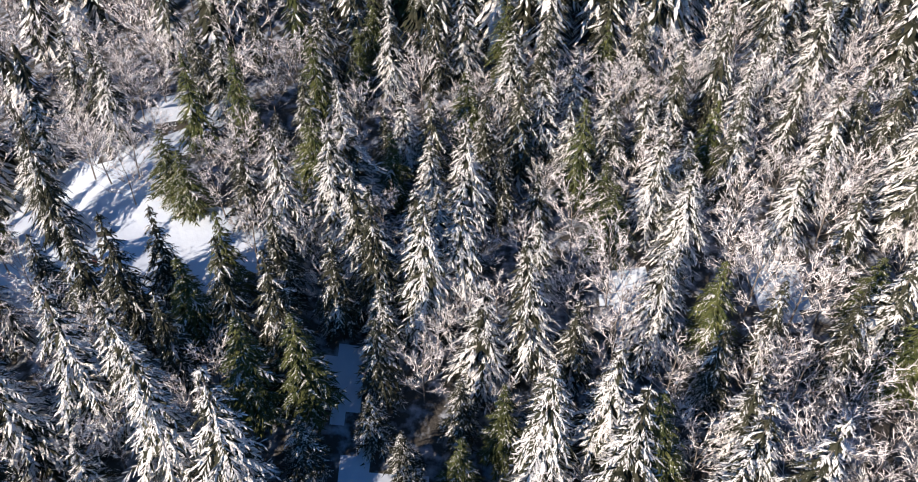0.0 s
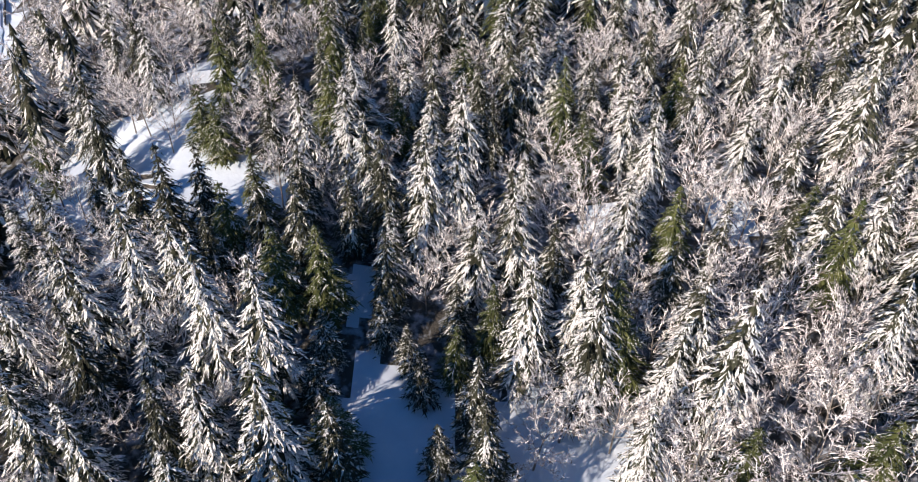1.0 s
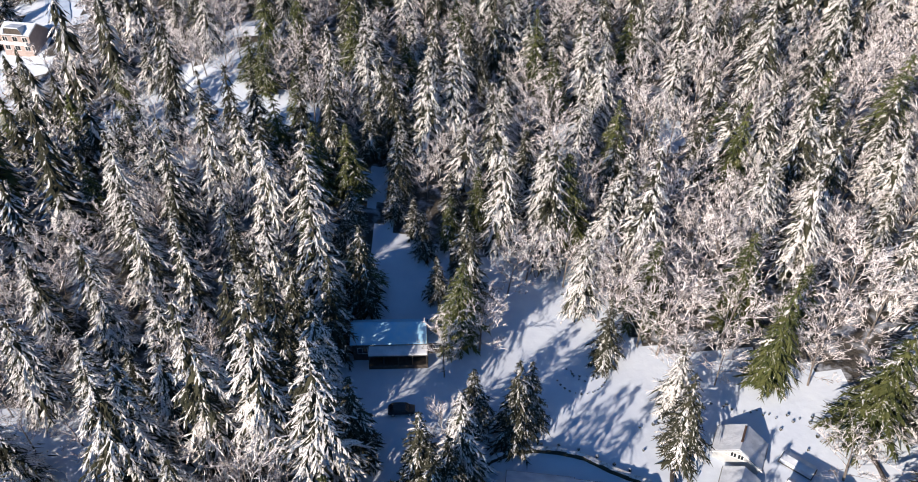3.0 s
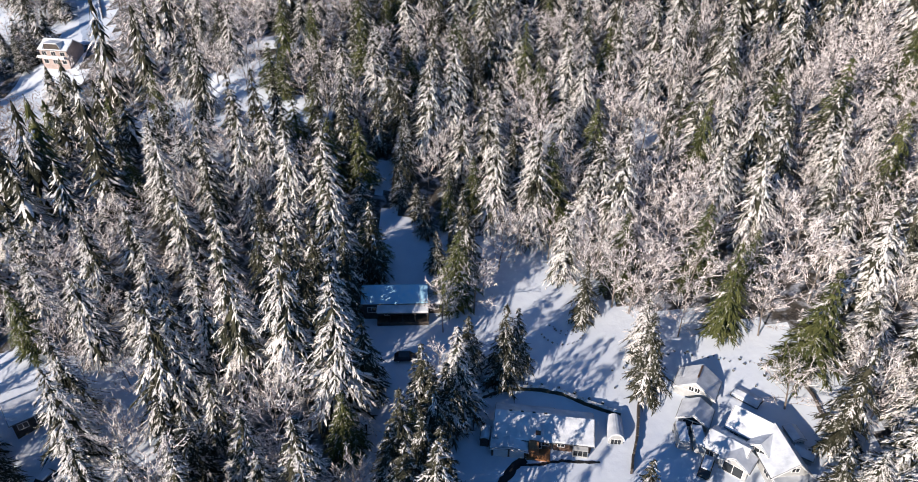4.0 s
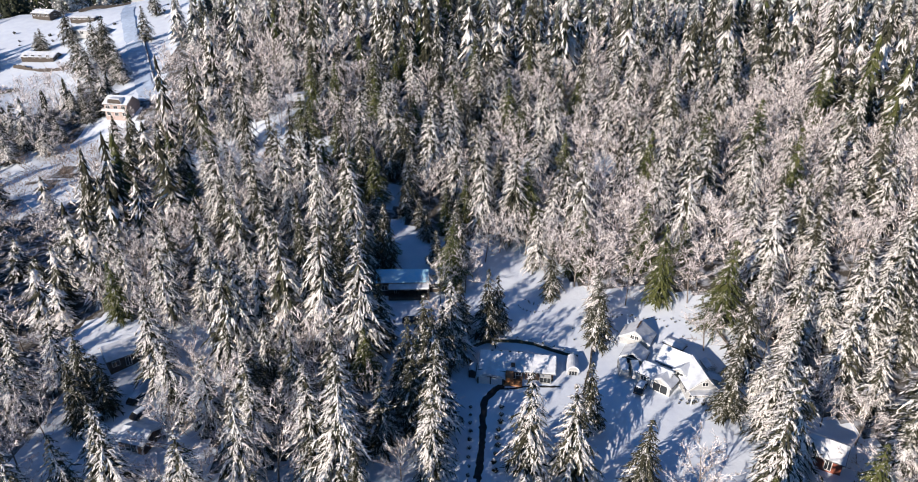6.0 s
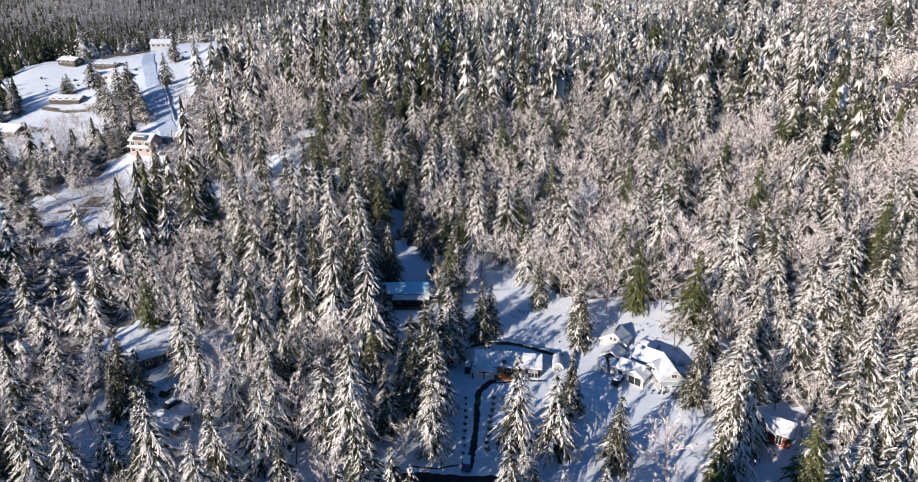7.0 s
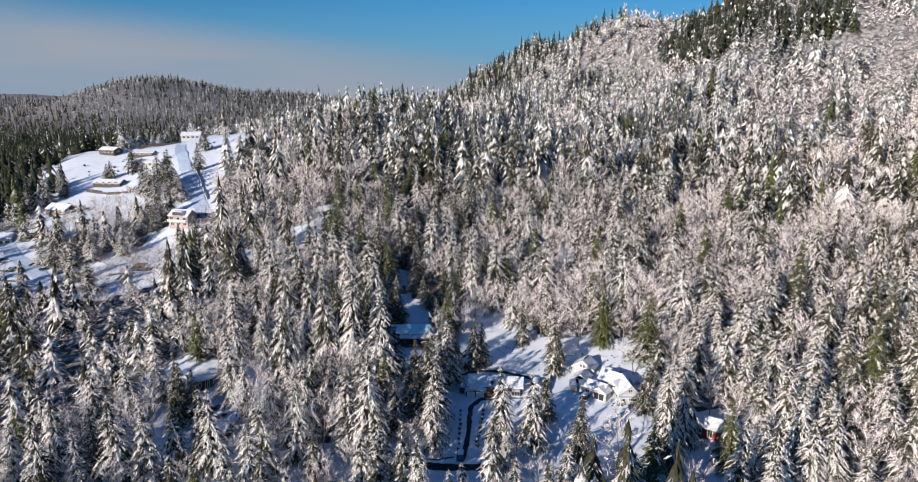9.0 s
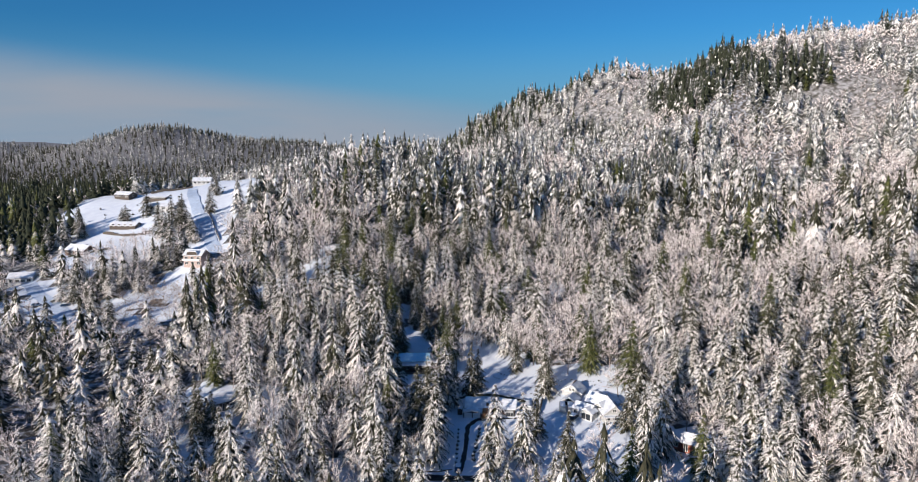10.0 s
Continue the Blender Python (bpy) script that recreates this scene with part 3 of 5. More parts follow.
def choose(x, y):
    """What grows at x, y."""
    if y < (138 if abs(x) < 80 else 108) and -105 < x < 165:
        # shares of frosted, white, half-snowed and green trees
        r, q = rng.random(), -0.02 + 0.25 * patch(x * 1.6, y * 1.6)
        if x > 55 and y > 40:
            a, b, c = 0.42, 0.68, 0.86
        elif 20 < x and y > 8:
            a, b, c = 0.47, 0.7, 0.87
        elif x < -56 and y > 88:
            a, b, c = 0.6, 0.75, 0.9
        elif -26 < x < 5 and 36 < y < 62:
            a, b, c = 0.02, 0.08, 0.85
        elif -32 < x < -2 and 40 < y < 70:
            a, b, c = 0.06, 0.22, 0.82
        elif y > 90:
            a, b, c = (0.24, 0.46, 0.8) if -60 < x < 0 else (0.4, 0.64, 0.87)
        elif -48 < x < -8 and y > 68:
            a, b, c = 0.16, 0.36, 0.84
        elif y > 42:
            a, b, c = (0.34, 0.58, 0.9) if x < -20 else (0.36, 0.64, 0.9)
        elif -22 < x < 4 and y > 24:
            a, b, c = 0.1, 0.25, 0.75
        elif -34 < x < -2 and y > 4:
            a, b, c = 0.16, 0.5, 0.95
        else:
            a, b, c = (0.34, 0.84, 0.96) if x < -20 else (0.24, 0.66, 0.92) if x < 40 else (0.2, 0.68, 0.93)
        # more dark firs in this belt, partly in place of cast shade
        shaded = -60 < x < 5 and 4 < y < 138
        return "frost" if r < a + q else "white" if r < b + q else ("dark" if shaded or rng.random() < 0.3 else "half") if r < c else "green"
    if x < -105 and y < 175:
        r = rng.random()
        return "frost" if r < 0.6 else "half" if r < 0.7 else "white" if r < 0.95 else "green"
    if dark_ridge(x, y) and rng.random() < 0.92:
        return "half"
    # groves of frosted trees and of dark firs among the snowy conifers
    frost, dark = 0.31 + 1.4 * patch(x, y), 0.2 - 1.5 * patch(x * 0.9 + 91, y * 0.9 - 37)
    if x > 170:
        frost, dark = frost + 0.34, dark - 0.14
    elif x < -64 and y < 190:
        frost, dark = frost + 0.3, dark - 0.2
    elif abs(x + 52 + 0.22 * (y - 170)) < 20 and 108 < y < 250:
        frost, dark = frost - 0.2, dark + 0.6
    elif abs(x - 38) < 14 and abs(y - 182) < 12 or abs(x - 36) < 20 and abs(y - 245) < 14 or abs(x - 118) < 24 and abs(y - 236) < 14:
        frost, dark = frost - 0.2, dark + 0.5
    elif x < 60 and 190 < y < 330:
        frost, dark = frost - 0.12, dark + 0.14
    elif y > 420:
        frost, dark = frost - 0.15, dark - 0.08
    r = rng.random()
    frost, dark = min(0.9, max(0.06, frost)), min(0.9, max(0.06, dark))
    if r < frost:
        return "frost"
    r = rng.random()
    return "half" if r < dark * 0.85 else "green" if r < dark else "white"


def too_close(x, y, d):
    return any((x - a) ** 2 + (y - b) ** 2 < d * d for a, b in NEAR)


def near_zone(x, y):
    return -80 < y < (138 if abs(x) < 80 else 108) and -72 - 0.25 * abs(y - 60) + min(0, y) * 0.35 < x < (165 if y < 60 else 120)


tries = 0
SPARE = []     # bare trees past those that stand on their own
while len(NEAR) < 1120 and tries < 50000:
    tries += 1
    y = rng.uniform(-80, 138)
    x = rng.uniform(-106, 165)
    kind = choose(x, y)
    if not near_zone(x, y) or is_clear(x, y, 0.4) or too_close(x, y, rng.uniform(4.9, 6.2) if kind == "frost" else rng.uniform(5.5, 7.6) + (0.4 if x > 40 else 0)):
        continue
    h = {"white": 20, "half": 20, "dark": 20, "green": 18, "frost": 14.5 if x > 20 else 12.5, "bare": 12}[kind] * rng.uniform(0.65, 1.15) * (1.12 if x > 40 and kind != "frost" else 0.75 if -26 < x < 5 and 36 < y < 62 else 1.0)
    if kind == "frost" and (x > 104 or sum(o.startswith("deciduous") for o in PLANTED) > 285):
        SPARE.append((x, y, ground_z(x, y), h / 14, rng.uniform(0, 6.28), rng.randrange(60), rng.uniform(0.85, 1.1)))
        NEAR.append((x, y))
        continue
    plant(kind, x, y, h, rng.uniform(0.85, 1.15))


def stamp(name, templates, spots, mats, label, category):
    """Many trees of one look as a single mesh. spots: x, y, z, scale, turn, pick, fat."""
    vs, fs, slots, k = [], [], [], 0
    for x, y, z, s, turn, pick, fat in spots:
        v, f, slot = templates[pick % len(templates)]
        c, d = math.cos(turn) * s * fat, math.sin(turn) * s * fat
        vs.append(np.stack((x + v[:, 0] * c - v[:, 1] * d, y + v[:, 0] * d + v[:, 1] * c, z + v[:, 2] * s), 1))
        fs.append(f + k)
        slots.append(slot)
        k += len(v)
    if not vs:
        return None
    v, f, slot = np.concatenate(vs), np.concatenate(fs), np.concatenate(slots)
    me = bpy.data.meshes.new(name)
    me.vertices.add(len(v))
    me.vertices.foreach_set("co", v.ravel())
    me.loops.add(f.size)
    me.loops.foreach_set("vertex_index", f.ravel())
    me.polygons.add(len(f))
    me.polygons.foreach_set("loop_start", np.arange(0, f.size, 3))
    me.polygons.foreach_set("loop_total", np.full(len(f), 3))
    for m in mats:
        me.materials.append(m)
    me.polygons.foreach_set("material_index", np.minimum(slot, len(mats) - 1).astype(np.int32))
    me.update()
    return tagged(new(name, me), label, category, kind="stuff")


def tri_arrays(shapes):
    """Vertices, triangles and slots of a whole tree; its pieces after the first take slot 1."""
    v, f, slot, k = [], [], [], 0
    for n, s in enumerate(shapes):
        v += s.v
        for q, own in zip(s.f, s.s):
            for i in range(1, len(q) - 1):
                f.append((q[0] + k, q[i] + k, q[i + 1] + k))
                slot.append(max(own, min(n, 1)))
        k += len(s.v)
    return np.array(v, float), np.array(f, np.int64), np.array(slot, np.int32)


def levels(tiers, points, tongues, limbs, boughs, twigs, sprays, thick, count=6, spread=4.9, loads=(0.92, 0.42, 0.12)):
    """Templates of conifers by their load of snow, and of bare trees."""
    made = {k: [tri_arrays([far_conifer(rng, 20, spread, tiers, points, tongues, snow)]) for _ in range(count)] for k, snow in zip(("white", "half", "green"), loads)}
    made["frost"] = [tri_arrays(broadleaf(rng, 14, 5.0, limbs, boughs, twigs, sprays, thick)) for _ in range(count)]
    return made


def wood(name, spots_by, shapes, label, snowy=None, dark=None, snow=None):
    snow = snow or TREE_SNOW
    stamp(name + "_snowy_conifers", shapes["white"], spots_by["white"], (snowy or NEEDLES, snow), label + ", snow-laden conifers", "far woods")
    stamp(name + "_dark_conifers", shapes["half"], spots_by["half"], (dark or NEEDLES, snow), label + ", dark conifers with some snow", "far woods")
    stamp(name + "_green_conifers", shapes["green"], spots_by["green"], (GREEN_NEEDLES, snow), label + ", olive green conifers", "far woods")
    stamp(name + "_bare_trees", shapes["frost"], spots_by["frost"], (SNOWY_BARK, FROST), label + ", frosted bare trees", "far woods")


def scatter(inside, spacing, box, tall, pick_kind=choose):
    """Spots on a jittered grid over a box, by kind."""
    spots = {"white": [], "half": [], "green": [], "frost": []}
    x0, y0, x1, y1 = box
    pts = []
    for j in range(int((y1 - y0) / spacing)):
        for i in range(int((x1 - x0) / spacing)):
            x, y = x0 + (i + rng.random()) * spacing, y0 + (j + rng.random()) * spacing
            if inside(x, y):
                pts.append((x, y))
    if not pts:
        return spots
    for (x, y), z in zip(pts, land(*np.array(pts).T)):
        k = pick_kind(x, y)
        k = {"bare": "frost", "dark": "half"}.get(k, k)
        h = tall * (0.68 if k == "frost" else 1.0) * rng.uniform(0.6, 1.15) * (1 + min(0.35, max(-0.3, 0.9 * patch(x * 1.4 + 40, y * 1.4)))) * (0.68 if x < -105 and y < 200 else 1.0)
        s = h / (14 if k == "frost" else 20)
        spots[k].append((x, y, z, s, rng.uniform(0, 6.28), rng.randrange(60), rng.uniform(0.9, 1.2) * (0.6 / s + 0.4)))
    return spots


def in_view(x, y):
    return y > -75 and abs(x) < 0.76 * (y + 200) + 15


def open_left(x, y):
    """The snowy fields round the far houses."""
    return ((x + 244) / 14) ** 2 + ((y - 293) / 9) ** 2 < 1 or ((x + 254) / 24) ** 2 + ((y - 272) / 30) ** 2 < 1 or (((x + 192) / 54) ** 2 + ((y - 250) / 100) ** 2 < 1 or (((x + 205) / 30) ** 2 + ((y - 140) / 55) ** 2 < 1 and patch(x * 3, y * 3) > 0.12)
            or abs(x + 136 + 0.49 * (y - 168)) < 11 and 150 < y < 300 or ((x + 140) / 9) ** 2 + ((y - 198) / 18) ** 2 < 1
            or abs(x + 0.97 * y + 84) < 11 and 74 < y < 165
            or ((x + 137) / 14) ** 2 + ((y - 134) / 16) ** 2 < 1
            or ((x + 150) / 20) ** 2 + ((y - 248) / 45) ** 2 < 1
            or (((x + 144) / 28) ** 2 + ((y - 102) / 30) ** 2 < 1 and patch(x * 3, y * 3) > -0.1))


stamp("frosted_thicket", [tri_arrays(broadleaf(rng, twigs=4, sprays=4, thick=0.048)) for _ in range(6)], SPARE, (SNOWY_BARK, FROST), "frosted bare trees crowding between the conifers", "bare trees")
wood("middle_wood", scatter(lambda x, y: in_view(x, y) and not near_zone(x, y) and not (-46 < x < 27 and y < -65) and not is_clear(x, y, 1.5) and not open_left(x, y) and not too_close(x, y, 3.5), 7.7, (-330, -75, 330, 190), 23),
     levels(10, 7, 140, 8, 4, 4, 3, 0.08, 9), "winter forest on the valley sides")
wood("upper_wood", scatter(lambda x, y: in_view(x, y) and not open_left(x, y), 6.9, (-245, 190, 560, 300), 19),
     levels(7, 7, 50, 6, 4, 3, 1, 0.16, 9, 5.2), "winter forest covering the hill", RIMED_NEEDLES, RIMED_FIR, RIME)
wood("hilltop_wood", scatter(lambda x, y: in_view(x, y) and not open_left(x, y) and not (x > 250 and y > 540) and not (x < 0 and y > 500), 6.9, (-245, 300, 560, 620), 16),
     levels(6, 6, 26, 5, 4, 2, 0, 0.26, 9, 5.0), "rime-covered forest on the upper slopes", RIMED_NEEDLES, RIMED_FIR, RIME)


wood("ridge_firs", scatter(lambda x, y: dark_ridge(x, y) and patch(x * 4, y * 4) > -0.5, 6.0, (170, 295, 300, 450), 19, lambda x, y: "half"),
     levels(7, 5, 10, 4, 2, 2, 0, 0.3), "dense dark firs on the ridge", None, VALLEY_NEEDLES)


def distant_kind(x, y):
    r = rng.random()
    if y > 1380:
        return "white" if r < 0.5 + 0.8 * patch(x * 0.2, y * 0.2) - (0.25 if x > -620 else 0) else "half"
    if -330 < x < -236 and 318 < y < 420:
        return "frost" if r < 0.85 else "half"
    return "half" if r < 0.84 else "green" if r < 0.92 else "frost" if r < 0.97 else "white"


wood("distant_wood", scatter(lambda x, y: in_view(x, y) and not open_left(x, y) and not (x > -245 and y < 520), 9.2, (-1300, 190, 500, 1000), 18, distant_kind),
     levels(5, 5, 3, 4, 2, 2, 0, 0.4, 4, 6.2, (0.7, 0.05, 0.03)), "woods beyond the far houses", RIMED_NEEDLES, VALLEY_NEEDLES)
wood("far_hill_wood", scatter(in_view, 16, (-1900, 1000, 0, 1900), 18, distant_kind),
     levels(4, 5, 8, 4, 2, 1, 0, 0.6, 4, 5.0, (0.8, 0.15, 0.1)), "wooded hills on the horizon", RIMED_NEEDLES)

wood("near_side_growth", scatter(lambda x, y: not is_clear(x, y, 2) and not (-46 < x < 53 and y > -99), 8.5, (-150, -127, 150, -75), 10, lambda x, y: "frost" if rng.random() < 0.75 else "white"),
     levels(8, 6, 30, 6, 3, 3, 1, 0.14), "young snowy growth on the near side of the street")
# firs mostly out of view, added so their shadows reach the yard
wood("street_firs", scatter(lambda x, y: True, 5.4, (-45, -98, 52, -68), 22, lambda x, y: "half" if rng.random() < 0.5 else "white"),
     levels(10, 6, 70, 5, 3, 3, 1, 0.14, 6, 5.4), "tall firs on the near side of the street, added to shade the yard")
wood("near_side_wood", scatter(lambda x, y: not is_clear(x, y, 2) and abs(x) < 150, 10, (-150, -260, 150, -125), 18),
     levels(8, 5, 30, 5, 3, 3, 1, 0.2), "winter forest on the near side of the street")
# floors with tree shade in their colour, except on open snow
ground.data.materials.append(SHADED_FOREST_FLOOR)
ground.data.materials.append(SHADED_BRUSHWOOD)
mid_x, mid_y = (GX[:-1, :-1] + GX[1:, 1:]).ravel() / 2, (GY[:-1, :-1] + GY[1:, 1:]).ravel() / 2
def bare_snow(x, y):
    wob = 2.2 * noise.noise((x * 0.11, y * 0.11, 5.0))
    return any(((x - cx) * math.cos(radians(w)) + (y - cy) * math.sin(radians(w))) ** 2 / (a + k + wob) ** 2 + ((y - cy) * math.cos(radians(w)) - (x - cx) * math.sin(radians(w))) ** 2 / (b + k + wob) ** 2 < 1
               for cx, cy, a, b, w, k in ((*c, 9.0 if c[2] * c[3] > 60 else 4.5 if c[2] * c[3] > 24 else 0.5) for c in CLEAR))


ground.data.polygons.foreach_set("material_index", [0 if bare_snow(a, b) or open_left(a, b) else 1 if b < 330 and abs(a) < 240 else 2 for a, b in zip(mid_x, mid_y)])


# ---- buildings ----
def part(name, bm, mat, parent, label=""):
    me = bpy.data.meshes.new(name)
    bm.normal_update()
    bm.to_mesh(me)
    bm.free()
    me.materials.append(mat)
    ob = new(name, me)
    ob.parent = parent
    if label:
        ob["label"] = label
    return ob


def box(bm, x0, y0, z0, x1, y1, z1):
    v = [bm.verts.new(p) for p in ((x0, y0, z0), (x1, y0, z0), (x1, y1, z0), (x0, y1, z0), (x0, y0, z1), (x1, y0, z1), (x1, y1, z1), (x0, y1, z1))]
    for f in ((0, 3, 2, 1), (4, 5, 6, 7), (0, 1, 5, 4), (1, 2, 6, 5), (2, 3, 7, 6), (3, 0, 4, 7)):
        bm.faces.new([v[i] for i in f])
    return v


def boxed(*dims):
    bm = bmesh.new()
    box(bm, *dims)
    return bm


def prism(profile, x0, x1):
    """A y-z outline drawn out along x."""
    bm = bmesh.new()
    a, b = [bm.verts.new((x0, y, z)) for y, z in profile], [bm.verts.new((x1, y, z)) for y, z in profile]
    n = len(profile)
    for i in range(n):
        bm.faces.new((a[i], a[(i + 1) % n], b[(i + 1) % n], b[i]))
    bm.faces.new(a[::-1])
    bm.faces.new(b)
    bmesh.ops.recalc_face_normals(bm, faces=bm.faces)
    return bm


def soften(bm, amount, seed, cuts=3):
    """Lumpy, rounded snow."""
    bmesh.ops.subdivide_edges(bm, edges=bm.edges, cuts=cuts, use_grid_fill=True)
    for v in bm.verts:
        n = noise.noise_vector((v.co.x * 0.6 + seed, v.co.y * 0.6, v.co.z * 0.6))
        v.co += n * amount
    return bm


SIDES = {"f": (0, -1), "b": (0, 1), "l": (-1, 0), "r": (1, 0)}


def window(parent, side, half_l, half_w, along, sill, w, h, trim=None, name="window"):
    """A framed window, proud of one wall of a house."""
    hold = new(name)
    hold.parent = parent
    if side in "fb":
        y = half_w * SIDES[side][1]
        hold.location, hold.rotation_euler = (along, y, sill), (0, 0, 0 if side == "f" else math.pi)
    else:
        x = half_l * SIDES[side][0]
        hold.location, hold.rotation_euler = (x, along, sill), (0, 0, -math.pi / 2 if side == "l" else math.pi / 2)
    frame_ = bmesh.new()
    t = 0.1
    for d in ((-w / 2 - t, -0.07, -t, w / 2 + t, 0.05, 0), (-w / 2 - t, -0.07, h, w / 2 + t, 0.05, h + t), (-w / 2 - t, -0.07, 0, -w / 2, 0.05, h), (w / 2, -0.07, 0, w / 2 + t, 0.05, h),
              (-0.04, -0.06, 0, 0.04, 0.05, h)):
        box(frame_, *d)
    part("window_frame", frame_, trim or TRIM, hold)
    part("pane", boxed(-w / 2, -0.03, 0, w / 2, 0.04, h), GLASS, hold)
    return hold


def gable_house(name, label, x, y, turn, length, width, wall_h, rise, wall_mat, z=None, ridge_shift=0.0, overhang=0.45, openings=(), door=None, chimney=None, thick=0.18, category="house", trim=None):
    """Ridge along local x. openings: side, place along it, sill, width, height."""
    base = new(name)
    base.location = (x, y, (ground_z(x, y) if z is None else z))
    base.rotation_euler = (0, 0, radians(turn))
    tagged(base, label, category)
    hl, hw, rs = length / 2, width / 2, ridge_shift
    part("wall", prism([(-hw, -1.2), (hw, -1.2), (hw, wall_h), (rs, wall_h + rise), (-hw, wall_h)], -hl, hl), wall_mat, base)
    ro = overhang
    kf, kb = rise / (hw + rs), rise / (hw - rs)
    top = wall_h + rise + 0.12
    part("roof", prism([(-hw - ro, wall_h - kf * ro + 0.003), (rs, wall_h + rise + 0.003), (hw + ro, wall_h - kb * ro + 0.003), (hw + ro, wall_h - kb * ro + 0.12), (rs, top), (-hw - ro, wall_h - kf * ro + 0.12)],
                       -hl - ro, hl + ro), ROOF_METAL, base)
    e = ro - 0.08
    snow_bm = prism([(-hw - e, wall_h - kf * e + 0.125), (rs, top + 0.01), (hw + e, wall_h - kb * e + 0.125), (hw + e - 0.12, wall_h - kb * e + 0.12 + thick), (rs, top + thick), (-hw - e + 0.12, wall_h - kf * e + 0.12 + thick)],
                    -hl - e, hl + e)
    part("roof_snow", soften(snow_bm, 0.025, x, 4), ROOF_SNOW, base, "thick snow on the roof")
    # boards along the gable ends
    for sx in (-hl - ro - 0.06, hl + ro):
        part("bargeboard", prism([(-hw - ro, wall_h - kf * ro - 0.08), (rs, wall_h + rise - 0.08), (hw + ro, wall_h - kb * ro - 0.08), (hw + ro, wall_h - kb * ro + 0.14), (rs, top + 0.02), (-hw - ro, wall_h - kf * ro + 0.14)],
                                 sx, sx + 0.06), trim or TRIM, base)
    for side, along, sill, w, h in openings:
        window(base, side, hl, hw, along, sill, w, h)
    if door:
        side, along, w = door
        d = window(base, side, hl, hw, along, 0.1, w, 2.05, name="door")
        d["label"] = "glazed entrance door"
    if chimney:
        cx, cy, ch = chimney
        part("chimney", boxed(cx - 0.4, cy - 0.4, wall_h, cx + 0.4, cy + 0.4, wall_h + rise + ch), WALL_BROWN, base, "brown brick chimney")
        part("chimney_snow", soften(boxed(cx - 0.42, cy - 0.42, wall_h + rise + ch + 0.004, cx + 0.42, cy + 0.42, wall_h + rise + ch + 0.25), 0.04, cx, 2), ROOF_SNOW, base)
    return base


def lean_to(parent, name, x0, y0, x1, y1, z_back, z_front, mat, posts=True, ground=0.0, thick=0.28):
    """A sloping roof with snow, from the wall at y1 down to y0, on posts."""
    part(name, prism([(y0, z_front), (y1, z_back), (y1, z_back + 0.12), (y0, z_front + 0.12)], x0, x1), mat, parent)
    part("roof_snow", soften(prism([(y0 + 0.05, z_front + 0.125), (y1 - 0.02, z_back + 0.125), (y1 - 0.02, z_back + 0.12 + thick), (y0 + 0.12, z_front + 0.12 + thick)], x0 + 0.05, x1 - 0.05), 0.05, x0, 4), ROOF_SNOW, parent)
    if posts:
        n = max(2, int((x1 - x0) / 2.5) + 1)
        for i in range(n):
            px = x0 + 0.15 + (x1 - x0 - 0.3) * i / (n - 1)
            part("post", boxed(px - 0.08, y0 + 0.1, ground, px + 0.08, y0 + 0.26, z_front), WALL_DARK, parent)


# the lodge in the shade of the firs
lodge = gable_house("lodge", "dark timber lodge with a long snow-covered metal roof and porch", -10.3, 25.5, 2, 12.4, 5.8, 3.2, 1.6, WALL_DARK, z=4.4, ridge_shift=0.3, thick=0.2,
                    openings=(("f", -4.5, 0.9, 1.6, 1.2), ("f", 3.9, 0.9, 1.8, 1.2), ("f", 1.2, 0.9, 1.2, 1.2), ("r", 0, 1, 1.2, 1.2)), door=("f", -1.5, 1.0), trim=WALL_DARK)
for o in lodge.children:
    if o.name.startswith("roof_snow"):
        o.data.materials[0] = BLUE_ROOF
        o["label"] = "blue metal roof under a thin layer of snow"
lean_to(lodge, "porch_roof", -3.4, -5.0, 6.7, -2.9, 2.5, 2.0, ROOF_METAL, ground=-1.0)
part("porch_floor", boxed(-3.4, -5.0, -0.9, 6.7, -2.904, -0.1), WALL_DARK, lodge)
shed = gable_house("shed", "low dark outbuilding with a snowy roof beside the lodge", -2.2, 26.4, 2, 2.8, 4.4, 2.4, 0.6, WALL_DARK, z=4.0, openings=(("f", 0, 0.9, 0.9, 0.9),), category="shed", trim=WALL_DARK)

# the long cabin
cabin = gable_house("cabin", "long low cabin with brown walls under a snow-covered roof", 13.4, -3.85, -7, 9.0, 6.9, 2.1, 1.75, WALL_BROWN, z=0.8, ridge_shift=0.3, overhang=0.5,
                    openings=(("f", 3.5, 0.9, 1.2, 1.1), ("l", 0, 0.9, 1.2, 1.1), ("b", 0, 0.9, 1.4, 1.0)), door=("f", 2.4, 1.0), chimney=(2.3, -2.6, -0.2))
part("porch_slab", boxed(0.6, -5.65, -1.0, 4.4, -3.454, -0.02), TIMBER, cabin, "timber porch floor along the front")
part("porch_frame", prism([(-5.25, -0.015), (-3.454, -0.015), (-3.454, 2.0), (-4.35, 2.5), (-5.25, 1.9)], 0.9, 2.5), TIMBER, cabin, "orange-brown timber porch with a pointed roof")
for k in range(4):
    part("vent", boxed(-2.6 + 1.9 * k, 0.2, 4.06, -2.1 + 1.9 * k, 0.4, 4.26), WALL_DARK, cabin, "small dark roof vent")
